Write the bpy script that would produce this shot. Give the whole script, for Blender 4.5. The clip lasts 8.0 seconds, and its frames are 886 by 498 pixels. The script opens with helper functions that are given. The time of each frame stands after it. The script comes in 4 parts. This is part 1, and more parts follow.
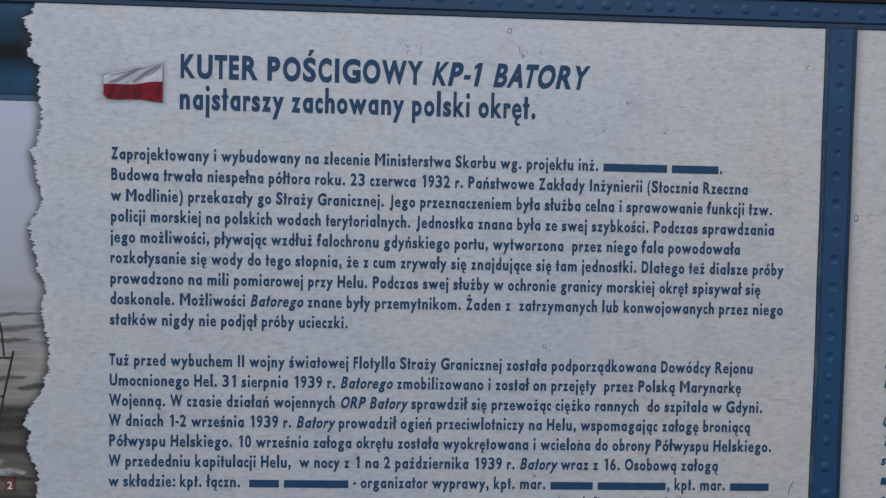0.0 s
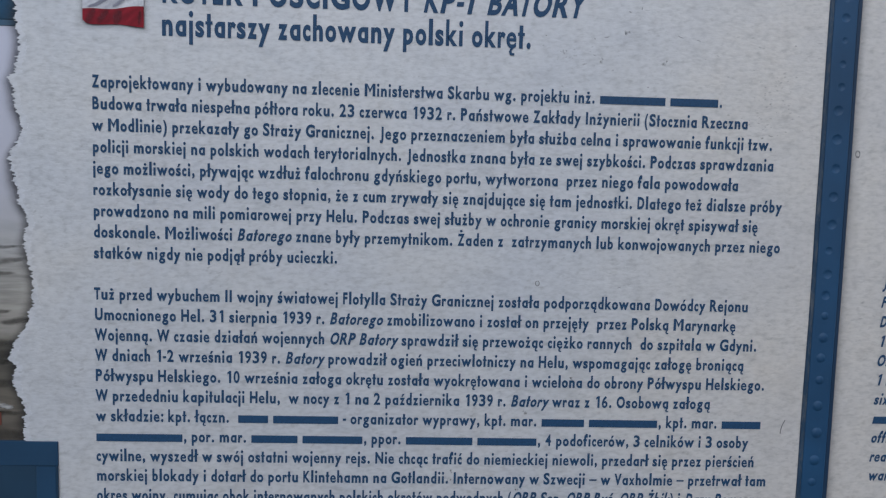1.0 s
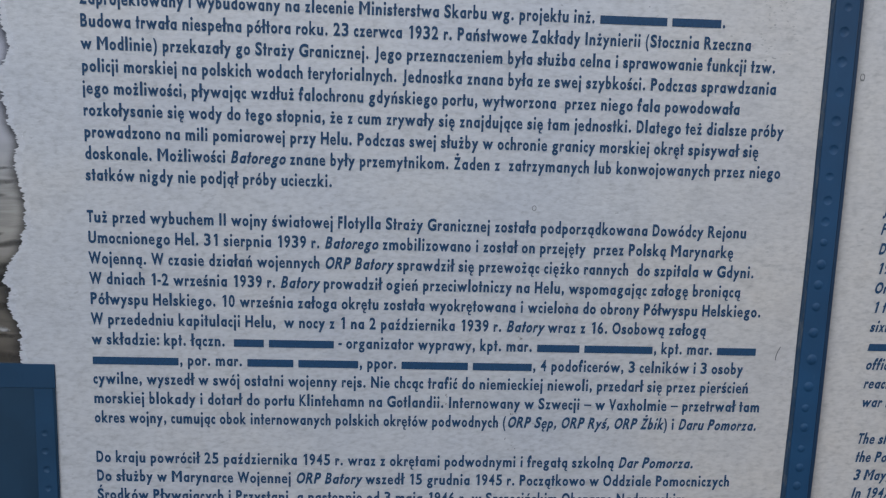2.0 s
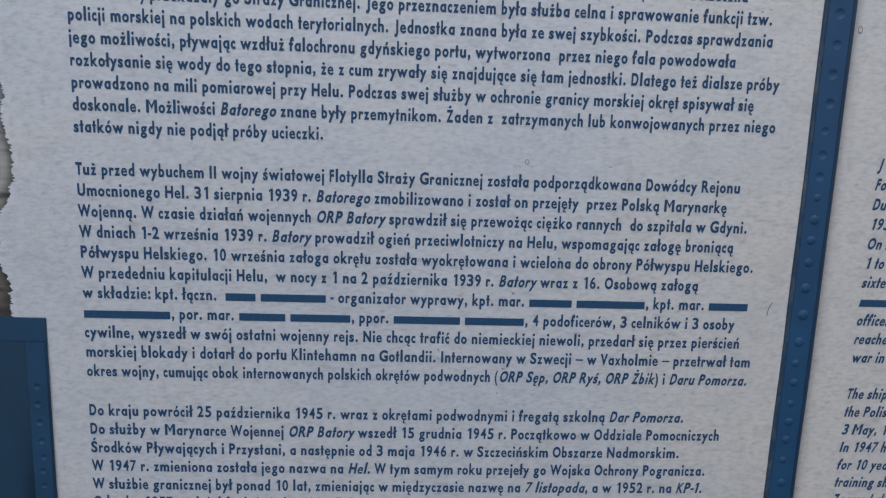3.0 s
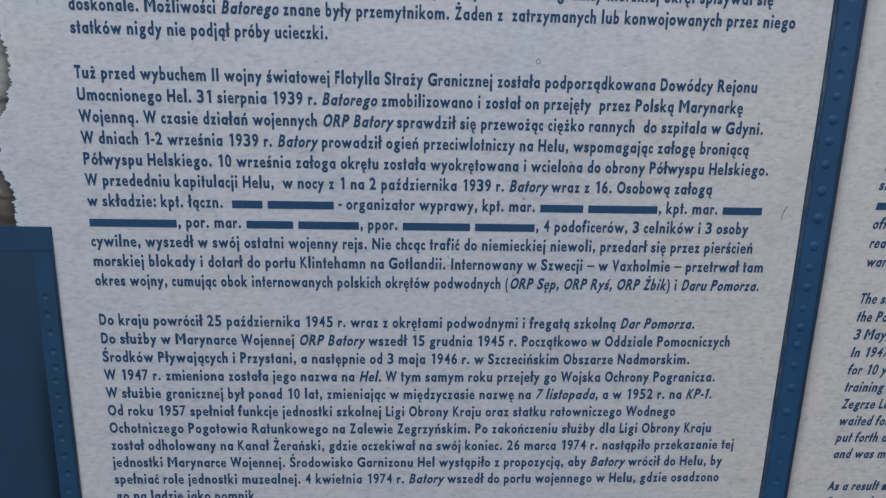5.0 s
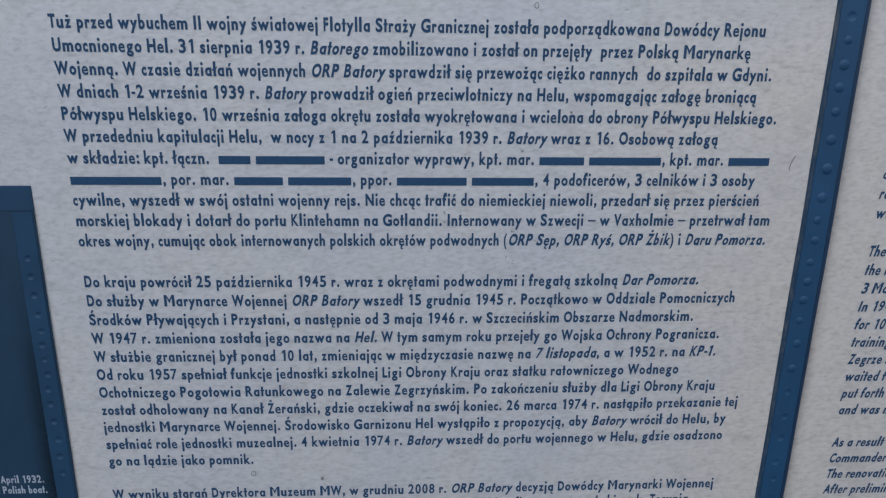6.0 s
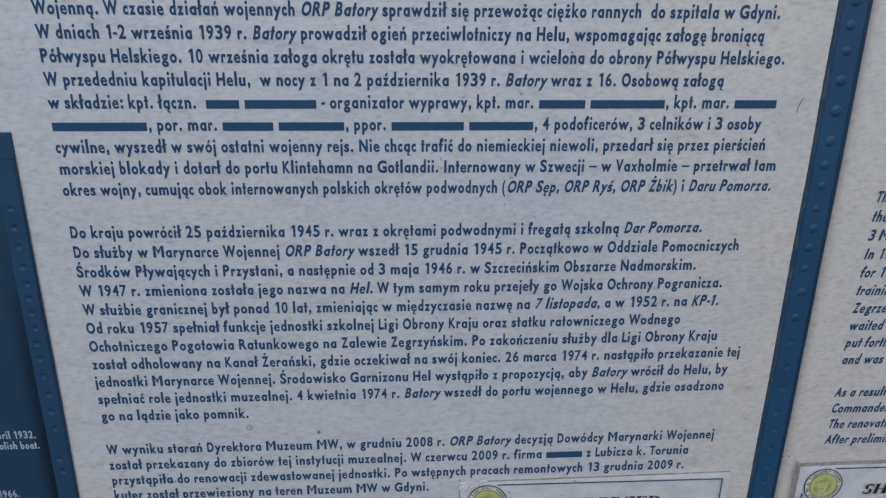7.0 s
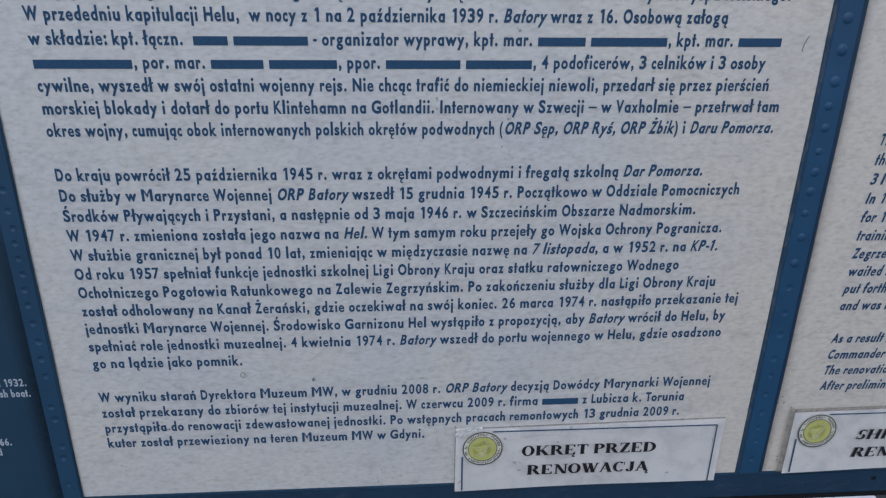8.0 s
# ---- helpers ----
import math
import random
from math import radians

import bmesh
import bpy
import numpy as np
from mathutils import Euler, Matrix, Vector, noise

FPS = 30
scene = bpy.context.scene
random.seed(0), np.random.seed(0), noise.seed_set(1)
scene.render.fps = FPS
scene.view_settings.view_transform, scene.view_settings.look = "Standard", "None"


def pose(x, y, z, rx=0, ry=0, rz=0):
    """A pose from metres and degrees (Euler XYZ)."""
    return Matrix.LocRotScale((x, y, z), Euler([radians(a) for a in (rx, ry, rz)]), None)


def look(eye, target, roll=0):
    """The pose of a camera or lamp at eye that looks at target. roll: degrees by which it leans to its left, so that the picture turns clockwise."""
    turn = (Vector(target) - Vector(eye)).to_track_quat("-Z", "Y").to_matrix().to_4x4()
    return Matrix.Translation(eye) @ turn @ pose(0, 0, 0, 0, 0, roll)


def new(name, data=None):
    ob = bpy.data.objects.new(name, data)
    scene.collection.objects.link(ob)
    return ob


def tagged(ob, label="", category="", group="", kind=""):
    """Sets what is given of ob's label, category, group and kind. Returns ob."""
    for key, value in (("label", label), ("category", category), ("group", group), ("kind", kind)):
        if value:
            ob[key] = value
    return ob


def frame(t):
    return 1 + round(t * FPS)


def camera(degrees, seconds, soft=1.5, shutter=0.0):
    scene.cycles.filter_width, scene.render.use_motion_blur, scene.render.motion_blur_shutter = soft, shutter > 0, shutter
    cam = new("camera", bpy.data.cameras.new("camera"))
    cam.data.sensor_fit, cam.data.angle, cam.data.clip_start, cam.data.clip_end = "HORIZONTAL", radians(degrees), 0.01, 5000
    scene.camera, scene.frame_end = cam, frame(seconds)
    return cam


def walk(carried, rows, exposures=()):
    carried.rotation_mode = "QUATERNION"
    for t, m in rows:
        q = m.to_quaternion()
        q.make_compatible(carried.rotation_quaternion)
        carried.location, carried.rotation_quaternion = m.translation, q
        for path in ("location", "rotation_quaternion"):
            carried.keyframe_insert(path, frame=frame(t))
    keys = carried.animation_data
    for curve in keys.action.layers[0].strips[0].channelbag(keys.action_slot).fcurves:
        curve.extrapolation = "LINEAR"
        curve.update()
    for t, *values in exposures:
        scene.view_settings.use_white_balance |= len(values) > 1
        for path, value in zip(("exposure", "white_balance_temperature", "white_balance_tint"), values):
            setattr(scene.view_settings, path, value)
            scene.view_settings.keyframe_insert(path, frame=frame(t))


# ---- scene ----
# ---- camera and its way ----
cam = camera(62.07, 8.0, soft=1.25)
ROWS = [
    (0.0, -0.0272, -0.5402, 1.5542, 88.285, -1.229, -2.300),
    (0.5, -0.0277, -0.5334, 1.5464, 86.797, -1.599, -2.368),
    (1.0, -0.0221, -0.5301, 1.5352, 85.210, -1.543, -2.497),
    (1.5, -0.0191, -0.5295, 1.5226, 83.708, -1.606, -2.429),
    (1.7, -0.0187, -0.5281, 1.5171, 82.996, -1.650, -2.376),
    (2.8, -0.0145, -0.5280, 1.4988, 80.129, -1.931, -2.623),
    (3.0, -0.0142, -0.5277, 1.4973, 79.802, -1.890, -2.654),
    (3.5, -0.0137, -0.5285, 1.4908, 78.686, -1.884, -2.616),
    (4.0, -0.0134, -0.5263, 1.4814, 77.674, -1.779, -2.651),
    (4.5, -0.0163, -0.5266, 1.4721, 76.735, -1.601, -2.625),
    (4.7, -0.0179, -0.5271, 1.4697, 76.350, -1.498, -2.553),
    (5.8, -0.0175, -0.5134, 1.4561, 73.555, -0.818, -2.863),
    (6.0, -0.0167, -0.5101, 1.4537, 73.100, -0.745, -2.964),
    (6.5, -0.0141, -0.5040, 1.4459, 71.826, -0.678, -3.132),
    (7.0, -0.0163, -0.5000, 1.4368, 70.499, -0.487, -3.338),
    (7.5, -0.0186, -0.4983, 1.4285, 69.177, -0.634, -3.594),
    (8.0, -0.0189, -0.4950, 1.4213, 67.563, -0.657, -3.966),
]
EXPOSURES = [(0.0, 0.02, 5990, 9), (1.0, 0.16, 5990, 9), (4.5, 0.18, 5990, 9), (8.0, 0.22, 5990, 9)]
walk(cam, [(t, pose(x, y, z, rx, ry, rz)) for t, x, y, z, rx, ry, rz in ROWS], EXPOSURES)

# ---- daylight: an overcast sky ----
world = bpy.data.worlds.new("sky")
scene.world = world
world.use_nodes = True
wn = world.node_tree
sky = wn.nodes.new("ShaderNodeTexSky")
sky.sky_type = "NISHITA"
sky.sun_disc = False
sky.sun_elevation = radians(50)
sky.sun_rotation = radians(165)
sky.dust_density = 2.0
wn.links.new(sky.outputs["Color"], wn.nodes["Background"].inputs["Color"])
wn.nodes["Background"].inputs["Strength"].default_value = 0.10

sun_data = bpy.data.lights.new("sun", "SUN")
sun_data.energy = 1.2
sun_data.angle = radians(48)
sun_data.color = (1.0, 0.97, 0.94)
sun = new("sun", sun_data)
sun.matrix_world = look((-1.3, -2.2, 4.4), (0, 0, 1.3))


# ---- materials ----
def material(name, build, rough=0.6, bump=0.0, metallic=0.0, gloss=0.5, coat=0.0):
    """A procedural surface. build(nodes, links, coord) returns the colour socket and the height socket or None."""
    m = bpy.data.materials.new(name)
    m.use_nodes = True
    nt = m.node_tree
    bsdf = nt.nodes["Principled BSDF"]
    bsdf.inputs["Roughness"].default_value = rough
    bsdf.inputs["Metallic"].default_value = metallic
    bsdf.inputs["Specular IOR Level"].default_value = gloss
    bsdf.inputs["Coat Weight"].default_value = coat
    bsdf.inputs["Coat Roughness"].default_value = 0.56
    bsdf.inputs["Coat IOR"].default_value = 1.95
    co = nt.nodes.new("ShaderNodeNewGeometry").outputs["Position"]
    colour, height = build(nt.nodes, nt.links, co)
    nt.links.new(colour, bsdf.inputs["Base Color"])
    if height is not None and bump:
        b = nt.nodes.new("ShaderNodeBump")
        b.inputs["Strength"].default_value = bump
        b.inputs["Distance"].default_value = 0.001
        nt.links.new(height, b.inputs["Height"])
        nt.links.new(b.outputs["Normal"], bsdf.inputs["Normal"])
    return m


def stretched(n, l, co, sx, sy, sz):
    mp = n.new("ShaderNodeMapping")
    mp.inputs["Scale"].default_value = (sx, sy, sz)
    l.new(co, mp.inputs["Vector"])
    return mp.outputs["Vector"]


def turned(n, l, co, degrees):
    mp = n.new("ShaderNodeMapping")
    mp.inputs["Rotation"].default_value = (0, radians(degrees), 0)
    l.new(co, mp.inputs["Vector"])
    return mp.outputs["Vector"]


def noisy(n, l, co, scale, detail=4.0, rough=0.55, twist=0.0):
    t = n.new("ShaderNodeTexNoise")
    t.inputs["Scale"].default_value = scale
    t.inputs["Detail"].default_value = detail
    t.inputs["Roughness"].default_value = rough
    t.inputs["Distortion"].default_value = twist
    l.new(co, t.inputs["Vector"])
    return t.outputs["Fac"]


def ramp(n, l, fac, stops):
    r = n.new("ShaderNodeValToRGB")
    e = r.color_ramp.elements
    while len(e) < len(stops):
        e.new(0.5)
    for k, (p, c) in enumerate(stops):
        e[k].position, e[k].color = p, (*c, 1) if len(c) == 3 else c
    l.new(fac, r.inputs["Fac"])
    return r.outputs["Color"]


def mixed(n, l, a, b, fac, mode="MIX"):
    m = n.new("ShaderNodeMix")
    m.data_type, m.blend_type = "RGBA", mode
    for sock, v in ((m.inputs[6], a), (m.inputs[7], b), (m.inputs[0], fac)):
        if isinstance(v, (int, float)):
            sock.default_value = v
        elif isinstance(v, tuple):
            sock.default_value = (*v, 1)
        else:
            l.new(v, sock)
    return m.outputs[2]


def grey(v):
    return (v, v, v)


def paper_look(base):
    """Rough printed paper with short lying fibres, soft wrinkles and scattered grime."""
    def build(n, l, co):
        fibres = noisy(n, l, stretched(n, l, turned(n, l, co, 4), 0.44, 1, 1.0), 400, 2, 0.5, 0.15)
        wrinkles = noisy(n, l, stretched(n, l, turned(n, l, co, -6), 0.42, 1, 1.0), 95, 3, 0.55, 0.4)
        mottle = noisy(n, l, stretched(n, l, turned(n, l, co, 11), 0.56, 1, 1.0), 230, 3, 0.6, 0.2)
        broad = noisy(n, l, co, 9, 4, 0.6)
        col = mixed(n, l, base, ramp(n, l, fibres, [(0.30, (0.80, 0.80, 0.80)), (0.50, grey(1.0)), (0.70, grey(1.08))]), 0.75, "MULTIPLY")
        col = mixed(n, l, col, ramp(n, l, wrinkles, [(0.26, (0.74, 0.745, 0.75)), (0.46, grey(1.0)), (0.78, grey(1.06))]), 0.60, "MULTIPLY")
        col = mixed(n, l, col, ramp(n, l, mottle, [(0.30, (0.72, 0.715, 0.70)), (0.43, (0.97, 0.97, 0.965)), (0.64, grey(1.06))]), 0.62, "MULTIPLY")
        col = mixed(n, l, col, ramp(n, l, broad, [(0.32, (0.92, 0.935, 0.97)), (0.52, (0.99, 0.99, 0.99)), (0.68, (1.03, 1.0, 0.955))]), 0.9, "MULTIPLY")
        # warm tint painted in towards the strip and the foot, for lens colour shading
        sep = n.new("ShaderNodeSeparateXYZ")
        l.new(co, sep.inputs[0])
        for axis, start, end, tint in (("X", 0.08, 0.30, (1.07, 1.0, 0.91)), ("Z", 1.18, 1.00, (1.01, 1.0, 0.985))):
            warmth = n.new("ShaderNodeMapRange")
            warmth.interpolation_type = "SMOOTHSTEP"
            warmth.inputs["From Min"].default_value, warmth.inputs["From Max"].default_value = start, end
            l.new(sep.outputs[axis], warmth.inputs["Value"])
            col = mixed(n, l, col, tint, warmth.outputs["Result"], "MULTIPLY")
        # grime: short dark flecks gathered in patches
        flecks = ramp(n, l, noisy(n, l, stretched(n, l, turned(n, l, co, 12), 0.45, 1, 1.0), 360, 2, 0.5), [(0.62, grey(0.0)), (0.72, grey(1.0))])
        patches = ramp(n, l, noisy(n, l, co, 24, 3, 0.6), [(0.48, grey(0.0)), (0.64, grey(1.0))])
        dirt = mixed(n, l, flecks, patches, 1.0, "MULTIPLY")
        col = mixed(n, l, col, (0.13, 0.125, 0.115), mixed(n, l, dirt, grey(0.42), 1.0, "MULTIPLY"))
        # faint brownish smears
        smear = ramp(n, l, noisy(n, l, stretched(n, l, co, 1, 1, 0.6), 17, 5, 0.7, 0.4), [(0.56, grey(0.0)), (0.78, grey(0.45))])
        col = mixed(n, l, col, (0.41, 0.385, 0.355), smear)
        return col, mixed(n, l, wrinkles, fibres, 0.45)
    return build


def paint_look(base, worn, wear=0.55, run=(1, 0.35)):
    """Old paint with cloudy tone and scuffs that run upright, or lengthwise on rails."""
    def build(n, l, co):
        broad = noisy(n, l, co, 22, 4, 0.6)
        scuff = noisy(n, l, stretched(n, l, co, run[0], 1, run[1]), 190, 5, 0.7, 0.5)
        col = mixed(n, l, base, ramp(n, l, broad, [(0.3, grey(0.80)), (0.7, grey(1.12))]), 0.8, "MULTIPLY")
        col = mixed(n, l, col, worn, ramp(n, l, scuff, [(wear, grey(0.0)), (wear + 0.2, grey(0.45))]))
        return col, mixed(n, l, broad, scuff, 0.4)
    return build


def ink_look(base):
    def build(n, l, co):
        a = noisy(n, l, co, 700, 3, 0.6)
        col = mixed(n, l, base, ramp(n, l, a, [(0.35, grey(0.85)), (0.7, grey(1.25))]), 0.8, "MULTIPLY")
        return col, None
    return build


def photo_look(n, l, co):
    """A printed photograph of a pale sky over a streaked sandy shore."""
    sep = n.new("ShaderNodeSeparateXYZ")
    l.new(co, sep.inputs[0])
    wob = noisy(n, l, stretched(n, l, co, 0.25, 1, 1), 55, 4, 0.6)
    add = n.new("ShaderNodeMath")
    add.operation = "MULTIPLY_ADD"
    l.new(wob, add.inputs[0])
    add.inputs[1].default_value = 0.022
    l.new(sep.outputs["Z"], add.inputs[2])
    rng = n.new("ShaderNodeMapRange")
    rng.inputs["From Min"].default_value = 1.346 + 0.011
    rng.inputs["From Max"].default_value = 1.640 + 0.011
    l.new(add.outputs[0], rng.inputs["Value"])
    col = ramp(n, l, rng.outputs["Result"], [
        (0.00, (0.095, 0.080, 0.062)), (0.08, (0.145, 0.127, 0.100)), (0.14, (0.125, 0.110, 0.086)), (0.20, (0.095, 0.086, 0.068)),
        (0.235, (0.13, 0.120, 0.095)), (0.275, (0.31, 0.288, 0.250)), (0.36, (0.36, 0.342, 0.302)), (0.44, (0.40, 0.385, 0.355)),
        (0.50, (0.41, 0.405, 0.40)), (0.60, (0.47, 0.47, 0.51)), (1.0, (0.57, 0.58, 0.67))])
    streak = noisy(n, l, stretched(n, l, co, 0.14, 1, 1.2), 150, 3, 0.55, 0.3)
    low = ramp(n, l, rng.outputs["Result"], [(0.40, grey(0.8)), (0.58, grey(0.0))])
    dark = ramp(n, l, streak, [(0.32, grey(0.60)), (0.50, grey(1.0)), (0.72, grey(1.22))])
    return mixed(n, l, col, dark, low, "MULTIPLY"), None


def rail_look(n, l, co):
    """A printed picture of an iron rail: blue along both edges and black in its hollow."""
    sep = n.new("ShaderNodeSeparateXYZ")
    l.new(co, sep.inputs[0])
    rng = n.new("ShaderNodeMapRange")
    rng.inputs["From Min"].default_value = 1.6425
    rng.inputs["From Max"].default_value = 1.7076
    l.new(sep.outputs["Z"], rng.inputs["Value"])
    col = ramp(n, l, rng.outputs["Result"], [(0.0, (0.020, 0.060, 0.105)), (0.17, (0.024, 0.080, 0.150)), (0.30, (0.013, 0.042, 0.076)), (0.42, (0.006, 0.009, 0.010)),
                                             (0.53, (0.008, 0.012, 0.013)), (0.64, (0.014, 0.040, 0.070)), (0.82, (0.020, 0.058, 0.100)), (1.0, (0.040, 0.110, 0.180))])
    a = noisy(n, l, stretched(n, l, co, 0.3, 1, 1), 120, 4, 0.6)
    return mixed(n, l, col, ramp(n, l, a, [(0.3, grey(0.8)), (0.7, grey(1.25))]), 0.8, "MULTIPLY"), None


def flag_look(base, fold, light, degrees):
    """Printed cloth: slanting folds from a deep tone to a light one."""
    def build(n, l, co):
        folds = noisy(n, l, stretched(n, l, turned(n, l, co, degrees), 0.16, 1, 1.0), 210, 3, 0.5, 0.4)
        weave = noisy(n, l, co, 900, 2, 0.5)
        col = ramp(n, l, folds, [(0.34, fold), (0.50, base), (0.64, light)])
        return mixed(n, l, col, ramp(n, l, weave, [(0.3, grey(0.85)), (0.7, grey(1.1))]), 0.7, "MULTIPLY"), None
    return build


def faded(name, colour, strength, ease=1.0):
    """Ink that thins out to nothing: full where the mesh's first texture coordinate is 1, none where it is 0."""
    m = bpy.data.materials.new(name)
    m.use_nodes = True
    n, l = m.node_tree.nodes, m.node_tree.links
    bsdf, out = n["Principled BSDF"], n["Material Output"]
    bsdf.inputs["Base Color"].default_value = (*colour, 1)
    bsdf.inputs["Roughness"].default_value = 0.5
    sep = n.new("ShaderNodeSeparateXYZ")
    l.new(n.new("ShaderNodeUVMap").outputs["UV"], sep.inputs[0])
    power = n.new("ShaderNodeMath")
    power.operation = "POWER"
    l.new(sep.outputs["X"], power.inputs[0])
    power.inputs[1].default_value = ease
    grain = n.new("ShaderNodeMapRange")
    l.new(noisy(n, l, n.new("ShaderNodeNewGeometry").outputs["Position"], 240, 3, 0.6), grain.inputs["Value"])
    grain.inputs["From Min"].default_value, grain.inputs["From Max"].default_value = 0.25, 0.75
    grain.inputs["To Min"].default_value, grain.inputs["To Max"].default_value = strength * 0.75, strength * 1.15
    fac = n.new("ShaderNodeMath")
    fac.operation = "MULTIPLY"
    l.new(power.outputs[0], fac.inputs[0])
    l.new(grain.outputs["Result"], fac.inputs[1])
    mix = n.new("ShaderNodeMixShader")
    l.new(fac.outputs[0], mix.inputs[0])
    l.new(n.new("ShaderNodeBsdfTransparent").outputs[0], mix.inputs[1])
    l.new(bsdf.outputs[0], mix.inputs[2])
    l.new(mix.outputs[0], out.inputs["Surface"])
    return m


def film_look(name):
    """Thin clear plastic: mostly see-through, with glossy glints."""
    m = bpy.data.materials.new(name)
    m.use_nodes = True
    n, l = m.node_tree.nodes, m.node_tree.links
    bsdf = n["Principled BSDF"]
    bsdf.inputs["Base Color"].default_value = (0.80, 0.80, 0.80, 1)
    bsdf.inputs["Roughness"].default_value = 0.22
    bsdf.inputs["Specular IOR Level"].default_value = 1.0
    mix = n.new("ShaderNodeMixShader")
    mix.inputs[0].default_value = 0.42
    l.new(n.new("ShaderNodeBsdfTransparent").outputs[0], mix.inputs[1])
    l.new(bsdf.outputs[0], mix.inputs[2])
    l.new(mix.outputs[0], n["Material Output"].inputs["Surface"])
    return m


def ground_look(n, l, co):
    a = noisy(n, l, co, 140, 4, 0.7)
    b = noisy(n, l, co, 1.6, 5, 0.6)
    col = mixed(n, l, (0.05, 0.05, 0.052), ramp(n, l, a, [(0.3, grey(0.5)), (0.7, grey(1.6))]), 0.8, "MULTIPLY")
    return mixed(n, l, col, ramp(n, l, b, [(0.3, grey(0.7)), (0.7, grey(1.2))]), 0.8, "MULTIPLY"), a


def plain_look(base, scale=60):
    def build(n, l, co):
        a = noisy(n, l, co, scale, 4, 0.6)
        return mixed(n, l, base, ramp(n, l, a, [(0.3, grey(0.86)), (0.7, grey(1.06))]), 0.8, "MULTIPLY"), a
    return build


def soiled_look(base):
    """White plastic with faint grey clouds and small brown spots."""
    def build(n, l, co):
        clouds = noisy(n, l, co, 45, 5, 0.65, 0.4)
        spots = ramp(n, l, noisy(n, l, stretched(n, l, co, 1, 1, 0.7), 330, 3, 0.6), [(0.66, grey(0.0)), (0.75, grey(0.45))])
        col = mixed(n, l, base, ramp(n, l, clouds, [(0.30, (0.80, 0.80, 0.81)), (0.52, grey(1.0)), (0.75, grey(1.04))]), 0.8, "MULTIPLY")
        return mixed(n, l, col, (0.30, 0.25, 0.23), spots), clouds
    return build


PAPER = material("printed_paper", paper_look((0.547, 0.549, 0.551)), 0.48, 0.40, gloss=1.0, coat=1.0)
TORN = material("torn_paper_fibre", paper_look((0.577, 0.583, 0.596)), 0.48, 0.40, gloss=1.0, coat=1.0)
BLUE = material("blue_paint", paint_look((0.0125, 0.060, 0.136), (0.045, 0.10, 0.18), 0.60), 0.5, 0.12, gloss=0.3, coat=0.12)
BLUE_DARK = material("dark_blue_paint", paint_look((0.009, 0.032, 0.072), (0.04, 0.07, 0.11), 0.58), 0.5, 0.12, gloss=0.3, coat=0.12)
BLUE_WORN = material("worn_blue_paint", paint_look((0.018, 0.047, 0.088), (0.15, 0.155, 0.15), 0.46), 0.5, 0.2, gloss=0.3, coat=0.12)
BAND_BLUE = material("band_blue_paint", paint_look((0.0145, 0.053, 0.110), (0.04, 0.08, 0.13), 0.60), 0.5, 0.15, gloss=0.3, coat=0.12)
LIP_BLUE = material("worn_lip_paint", paint_look((0.014, 0.042, 0.085), (0.10, 0.12, 0.14), 0.56, (0.25, 1)), 0.5, 0.2, gloss=0.3, coat=0.12)
RAIL_BLUE = material("rail_blue_paint", paint_look((0.0115, 0.055, 0.128), (0.045, 0.10, 0.17), 0.58, (0.3, 1)), 0.5, 0.12, gloss=0.3, coat=0.12)
FOOT_BLUE = material("foot_rail_paint", paint_look((0.010, 0.034, 0.070), (0.07, 0.10, 0.13), 0.55, (0.3, 1)), 0.5, 0.15, gloss=0.3, coat=0.12)
PANEL_BLUE = material("caption_blue", paint_look((0.0108, 0.041, 0.080), (0.02, 0.06, 0.10), 0.60), 0.5, 0.05, gloss=0.3, coat=0.2)
RAIL_PRINT = material("rail_print", rail_look, 0.5, gloss=0.2)
INK = material("navy_ink", ink_look((0.022, 0.064, 0.134)), 0.5, gloss=0.25)
WHITE_INK = material("white_ink", ink_look((0.34, 0.39, 0.46)), 0.6)
GREY_INK = material("dark_grey_ink", ink_look((0.035, 0.035, 0.03)), 0.4)
BLACK_INK = material("black_ink", ink_look((0.014, 0.014, 0.018)), 0.4)
PHOTO = material("photograph_print", photo_look, 0.5)
LAMINATE = material("laminated_white", soiled_look((0.87, 0.865, 0.865)), 0.36, 0.05, gloss=0.9)
EMBLEM = material("yellow_green_print", plain_look((0.46, 0.47, 0.16), 220), 0.3)
EMBLEM_PALE = faded("pale_yellow_print", (0.64, 0.65, 0.42), 0.60)
EMBLEM_DEEP = faded("deep_yellow_print", (0.36, 0.35, 0.08), 0.45)
EMBLEM_BAND = material("dull_cream_print", plain_look((0.62, 0.62, 0.55), 220), 0.3)
FLAG_WHITE = material("flag_white", flag_look((0.60, 0.60, 0.62), (0.46, 0.46, 0.49), (0.68, 0.68, 0.70), 32), 0.6)
FLAG_FOLD = faded("flag_fold_print", (0.20, 0.20, 0.25), 0.75)
FLAG_RED_FOLD = faded("flag_dark_red_print", (0.06, 0.004, 0.010), 0.50)
TAG_WHITE = material("tag_white", plain_look((0.62, 0.62, 0.64), 180), 0.6)
FLAG_SHADOW = faded("flag_shadow_print", (0.16, 0.15, 0.16), 0.55)
TEAR_SHADE = faded("tear_shadow_print", (0.026, 0.025, 0.029), 0.60, 1.2)
SHORE_STREAK = faded("dark_shore_print", (0.050, 0.044, 0.034), 0.48)
SHEET_SHADE = faded("strip_shadow_print", (0.16, 0.165, 0.17), 0.42, 1.4)
PANEL_SHADE = faded("panel_shade_print", (0.003, 0.010, 0.020), 0.65)
GRIME = faded("grime_smear", (0.10, 0.095, 0.085), 0.50)
